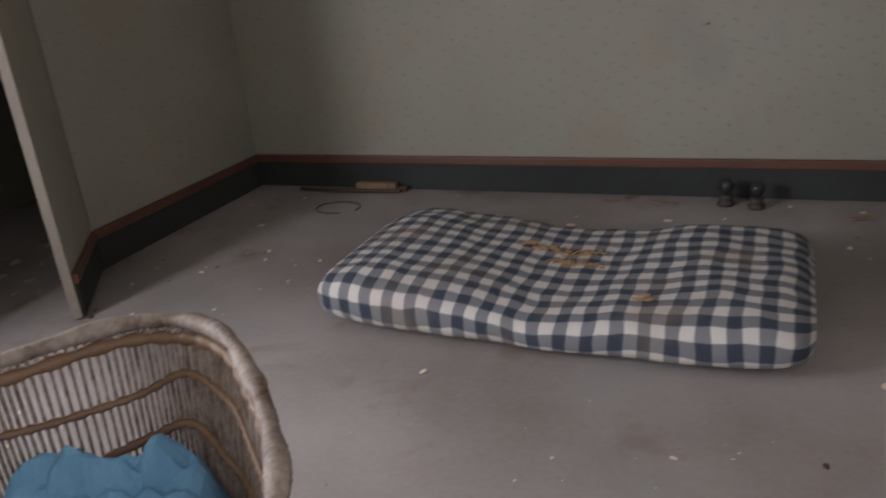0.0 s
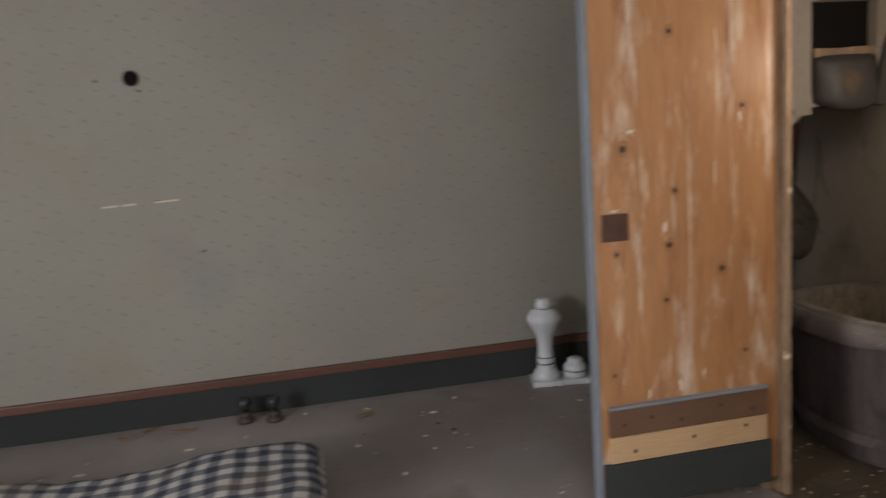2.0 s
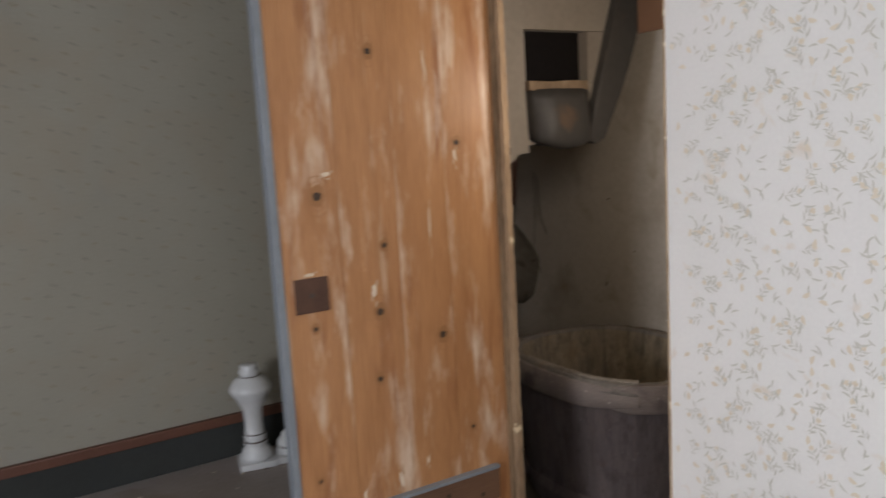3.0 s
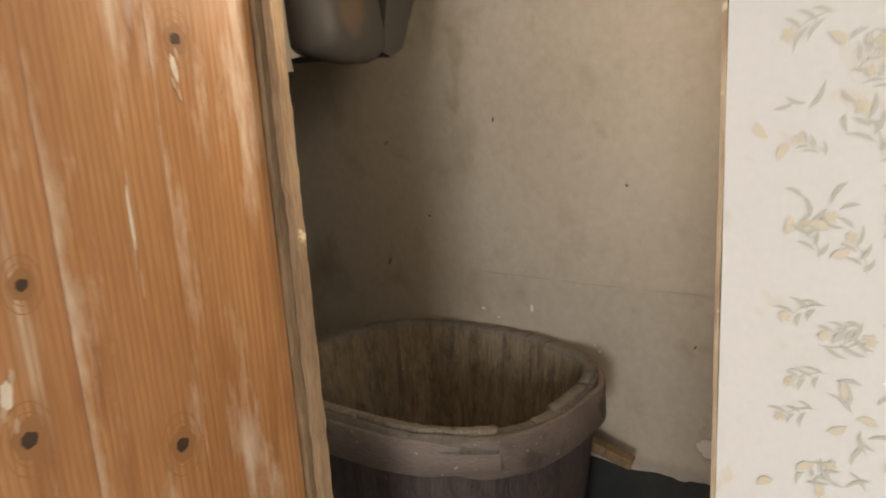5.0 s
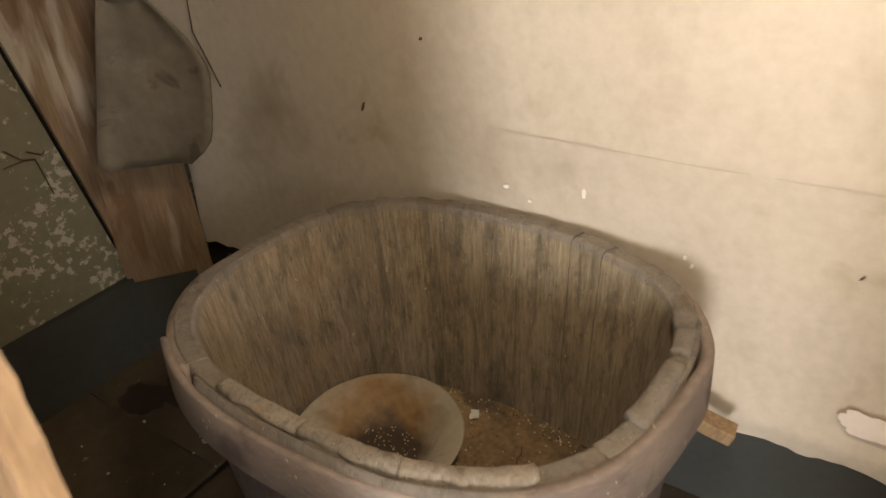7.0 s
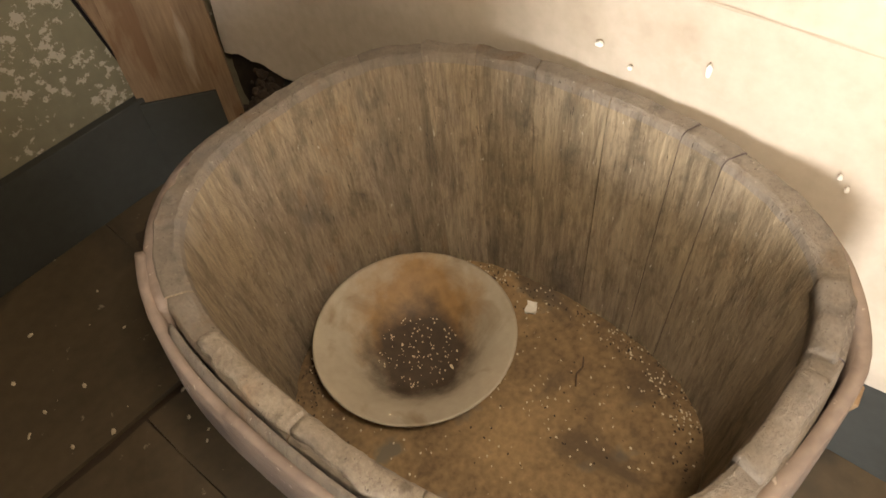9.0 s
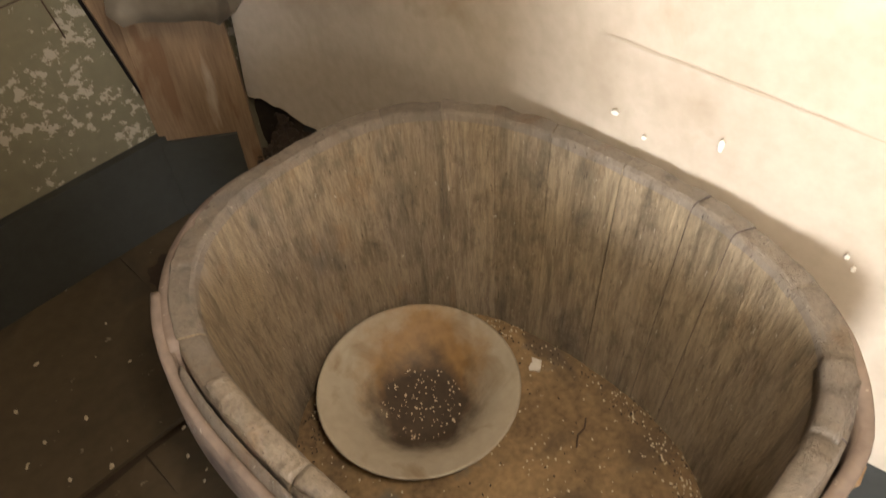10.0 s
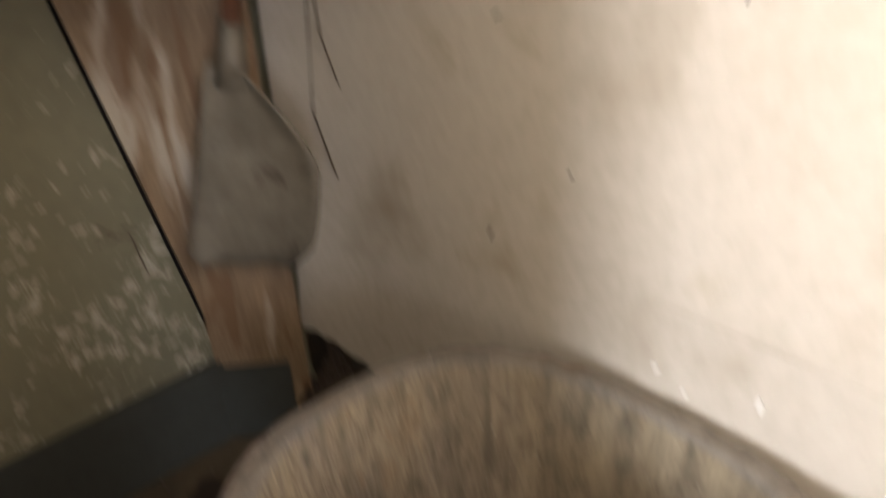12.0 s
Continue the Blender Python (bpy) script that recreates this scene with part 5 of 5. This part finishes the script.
bar = tagged(part("wood_block", ragged(box(-1.66, -1.40, 4.30, 4.345, 0.001, 0.05, 0.004), 2, 0.003, 2, 12), ROUGH_WOOD), "short brown block of wood by the skirting", "wood block")
tagged(part("wood_stub", ragged(box(-1.39, -1.335, 4.30, 4.34, 0.001, 0.03, 0.004), 2, 0.003, 4, 12), RAIL), "reddish stub of wood by the skirting", "wood block")
ring = [(-1.62 + 0.13 * math.cos(a), 3.99 + 0.10 * math.sin(a), 0.004) for a in np.linspace(-0.3, 5.2, 30)]
tagged(part("cord", tube(ring, 0.0035, 6), KNOT), "loop of dark cord on the floor", "cord")
for x, y, a, l in ((-0.135, 4.24, 10, 0.045), (-0.05, 4.31, 50, 0.04), (0.12, 4.235, -8, 0.06), (1.0, 4.1, 20, 0.05), (0.72, 3.75, 0, 0.02)):
    chip = tagged(part("paper_scrap", ragged(box(-l, l, -0.012, 0.012, 0, 0.006), 3, 0.008, x, 30), SCRAP), "curled brown paper scrap on the floor", "paper scrap", group="scraps on the floor")
    chip.matrix_world = pose(x, y, 0.006, 0, 0, a)
pale, dark = bmesh.new(), bmesh.new()
rf = random.Random(21)
for k in range(620):
    x, y = rf.uniform(-2.2, 2.25), rf.uniform(0.9, 4.3)
    if abs(x + 0.125) < 0.9 and abs(y - 3.07) < 0.48:
        continue
    big = rf.random() ** 5
    sz = 0.0018 + 0.011 * big
    bmesh.ops.create_icosphere(pale if rf.random() < 0.75 else dark, subdivisions=1, radius=sz, matrix=pose(x, y, sz * 0.25, 0, 0, rf.uniform(0, 180)) @ Matrix.Diagonal((rf.uniform(1, 2.2), 1, 0.4, 1)))
tagged(part("floor_crumbs", pale, SCUFF), "pale plaster crumbs scattered over the floor", "crumbs", kind="stuff")
tagged(part("floor_dirt", dark, KNOT), "dark bits of dirt scattered over the floor", "dirt", kind="stuff")
# debris in the passage beyond the opening
heap = bmesh.new()
for k in range(70):
    x, y = rf.uniform(X_LEFT - 0.9, X_LEFT - 0.02), rf.uniform(2.1, 3.6)
    sz = rf.uniform(0.006, 0.03)
    bmesh.ops.create_icosphere(heap, subdivisions=1, radius=sz, matrix=pose(x, y, sz * 0.3, rf.uniform(0, 90), 0, rf.uniform(0, 180)) @ Matrix.Diagonal((1.8, 1, 0.5, 1)))
tagged(part("rubble", heap, WHITEWASH), "pale plaster rubble on the passage floor", "rubble", kind="stuff")
# stuffing that shows through the torn ticking
TOPSIDE = [v.co.copy() for v in bed.data.vertices]


def on_top(x, y):
    return max(q.z for q in TOPSIDE if abs(q.x - x) < 0.04 and abs(q.y - y) < 0.12)


for cx, cy, wx, wy, count in ((-0.02, 0.10, 0.16, 0.018, 60), (0.36, -0.30, 0.02, 0.012, 12), (0.06, 0.0, 0.10, 0.012, 30)):
    tear = bmesh.new()
    for k in range(count):
        x, y = cx + rf.uniform(-wx, wx), cy + rf.gauss(0, wy)
        z = on_top(x, y) + 0.001
        tube([(x, y, z), (x + rf.uniform(-0.02, 0.02), y + rf.uniform(-0.012, 0.012), z + rf.uniform(0.003, 0.010)), (x + rf.uniform(-0.04, 0.04), y + rf.uniform(-0.015, 0.015), z)], 0.0026, 4, tear)
    part("stuffing", tear, STUFFING, bed, "brown stuffing showing through a tear")

# ---- the wicker chair ----
def smooth_line(points, count):
    """A soft curve through the points."""
    p = [Vector(q) for q in points]
    p = [p[0] * 2 - p[1], *p, p[-1] * 2 - p[-2]]
    out = []
    for k in range(count + 1):
        f = k / count * (len(p) - 3)
        i = min(int(f), len(p) - 4)
        t = f - i
        a, b, c, d = p[i:i + 4]
        out.append(0.5 * (2 * b + (c - a) * t + (2 * a - 5 * b + 4 * c - d) * t * t + (3 * b - a - 3 * c + d) * t ** 3))
    return out


chair = thing("wicker_chair", "whitened wicker tub chair with wavy brown bands", "chair", (-0.17, 0.86, 0))
C = Vector((-0.17, 0.86, 0))
TOPS = smooth_line([q - C for q in (Vector((-0.52, 0.62, 0.80)), Vector((-0.505, 0.80, 0.825)), Vector((-0.46, 0.95, 0.838)), Vector((-0.402, 1.04, 0.84)), Vector((-0.32, 1.155, 0.84)), Vector((-0.223, 1.187, 0.84)), Vector((-0.133, 1.158, 0.84)), Vector((-0.043, 1.081, 0.84)), Vector((0.029, 1.01, 0.838)), Vector((0.112, 0.902, 0.835)), Vector((0.165, 0.76, 0.82)), Vector((0.17, 0.60, 0.80)))], 260)


def chair_wall(k, z):
    """A point of the chair's wall under the rim's point k at height z."""
    q = TOPS[k]
    f = 0.84 + 0.16 * max(0.0, min(1.0, (z - 0.42) / 0.42))
    return Vector((q.x * f, q.y * f, z))


part("rim", tube(TOPS, lambda u: 0.0118 + 0.0012 * math.sin(u * 900) + 0.0018 * math.sin(u * 41) + 0.001 * math.sin(u * 97), 10), WICKER, chair, "thick wrapped whitish rim", True)
part("rim_inner", tube([chair_wall(k, TOPS[k].z - 0.026) for k in range(0, 261, 2)], lambda u: 0.010 + 0.002 * math.sin(u * 170), 8), WICKER_BROWN, chair, "brown roll under the rim", True)
for k in range(2, 260, 2):
    part("cane", tube([chair_wall(k, TOPS[k].z - 0.012), chair_wall(k, 0.63), chair_wall(k, 0.41)], 0.0032, 5), WICKER, chair)
for base, amp, rad in ((0.735, 0.016, 0.006), (0.645, 0.02, 0.007), (0.565, 0.004, 0.006), (0.43, 0.0, 0.011)):
    line = []
    for k in range(0, 261, 2):
        u = k / 260
        z = base + amp * (math.exp(-((u - 0.44) / 0.05) ** 2) * 1.6 + 0.5 * math.sin(u * 19 + base * 40))
        line.append(chair_wall(k, z) * 0.985 + Vector((0, 0, 0.015 * z)))
    part("weave_band", tube(line, lambda u: rad + 0.0018 * math.sin(u * 520), 6), WICKER_BROWN, chair, "wavy brown woven band", True)
bm = bmesh.new()
ring = [chair_wall(k, 0.42) for k in range(0, 261, 5)]
f = bm.faces.new([bm.verts.new(q) for q in ring])
r = bmesh.ops.extrude_face_region(bm, geom=[f])
for v in [v for v in r["geom"] if isinstance(v, bmesh.types.BMVert)]:
    v.co.z += 0.02
part("seat", bm, WICKER_BROWN, chair, "brown woven seat")
for k in (12, 96, 165, 248):
    q = chair_wall(k, 0.42)
    part("leg", tube([q * 1.0, Vector((q.x * 1.06, q.y * 1.06, 0.2)), Vector((q.x * 1.1, q.y * 1.1, 0.0))], 0.015, 8), WICKER_BROWN, chair, "", True)


def bundle(w, d, h, seed, n=44):
    """A heap of crumpled cloth."""
    bm = bmesh.new()
    rows = []
    for i in range(n + 1):
        row = []
        for j in range(n + 1):
            u, v = 2 * i / n - 1, 2 * j / n - 1
            r = max(abs(u), abs(v))
            q = Vector((u * w, v * d, 0))
            ridge = 0.5 + 0.5 * noise.noise(Vector((u * 1.3 + seed, v * 1.3, seed))) + 0.5 * abs(noise.noise(Vector((u * 3.4 + seed, v * 2.2, 2)))) - 0.35 * abs(noise.noise(Vector((u * 1.7 + v * 2.4, v * 4.0 - u, seed))))
            q.z = h * (1 - r ** 5) * (0.55 + 0.45 * ridge) + 0.012 * noise.noise(Vector((u * 7, v * 7, seed)))
            q.x += 0.02 * noise.noise(Vector((u * 2, v * 2, seed + 3)))
            q.y += 0.02 * noise.noise(Vector((u * 2, v * 2, seed + 6)))
            q.z = max(q.z, 0.0)
            row.append(bm.verts.new(q))
        rows.append(row)
    for a, b in zip(rows, rows[1:]):
        for j in range(n):
            bm.faces.new((a[j], a[j + 1], b[j + 1], b[j]))
    bmesh.ops.recalc_face_normals(bm, faces=bm.faces)
    bmesh.ops.solidify(bm, geom=bm.faces[:], thickness=0.003)
    return bm


cloth = tagged(part("blue_cloth", bundle(0.18, 0.125, 0.29, 2.0, 30), CLOTH), "crumpled light blue cloth lying in the wicker chair", "cloth")
cloth.matrix_world = pose(-0.27, 0.995, 0.442, 0, 0, 22)
cloth = tagged(part("dark_cloth", bundle(0.045, 0.10, 0.235, 5.0, 24), CLOTH_DARK, smooth=True), "dark green folded cloth in the wicker chair", "cloth")
cloth.matrix_world = pose(-0.075, 0.99, 0.443, 0, 0, 20)
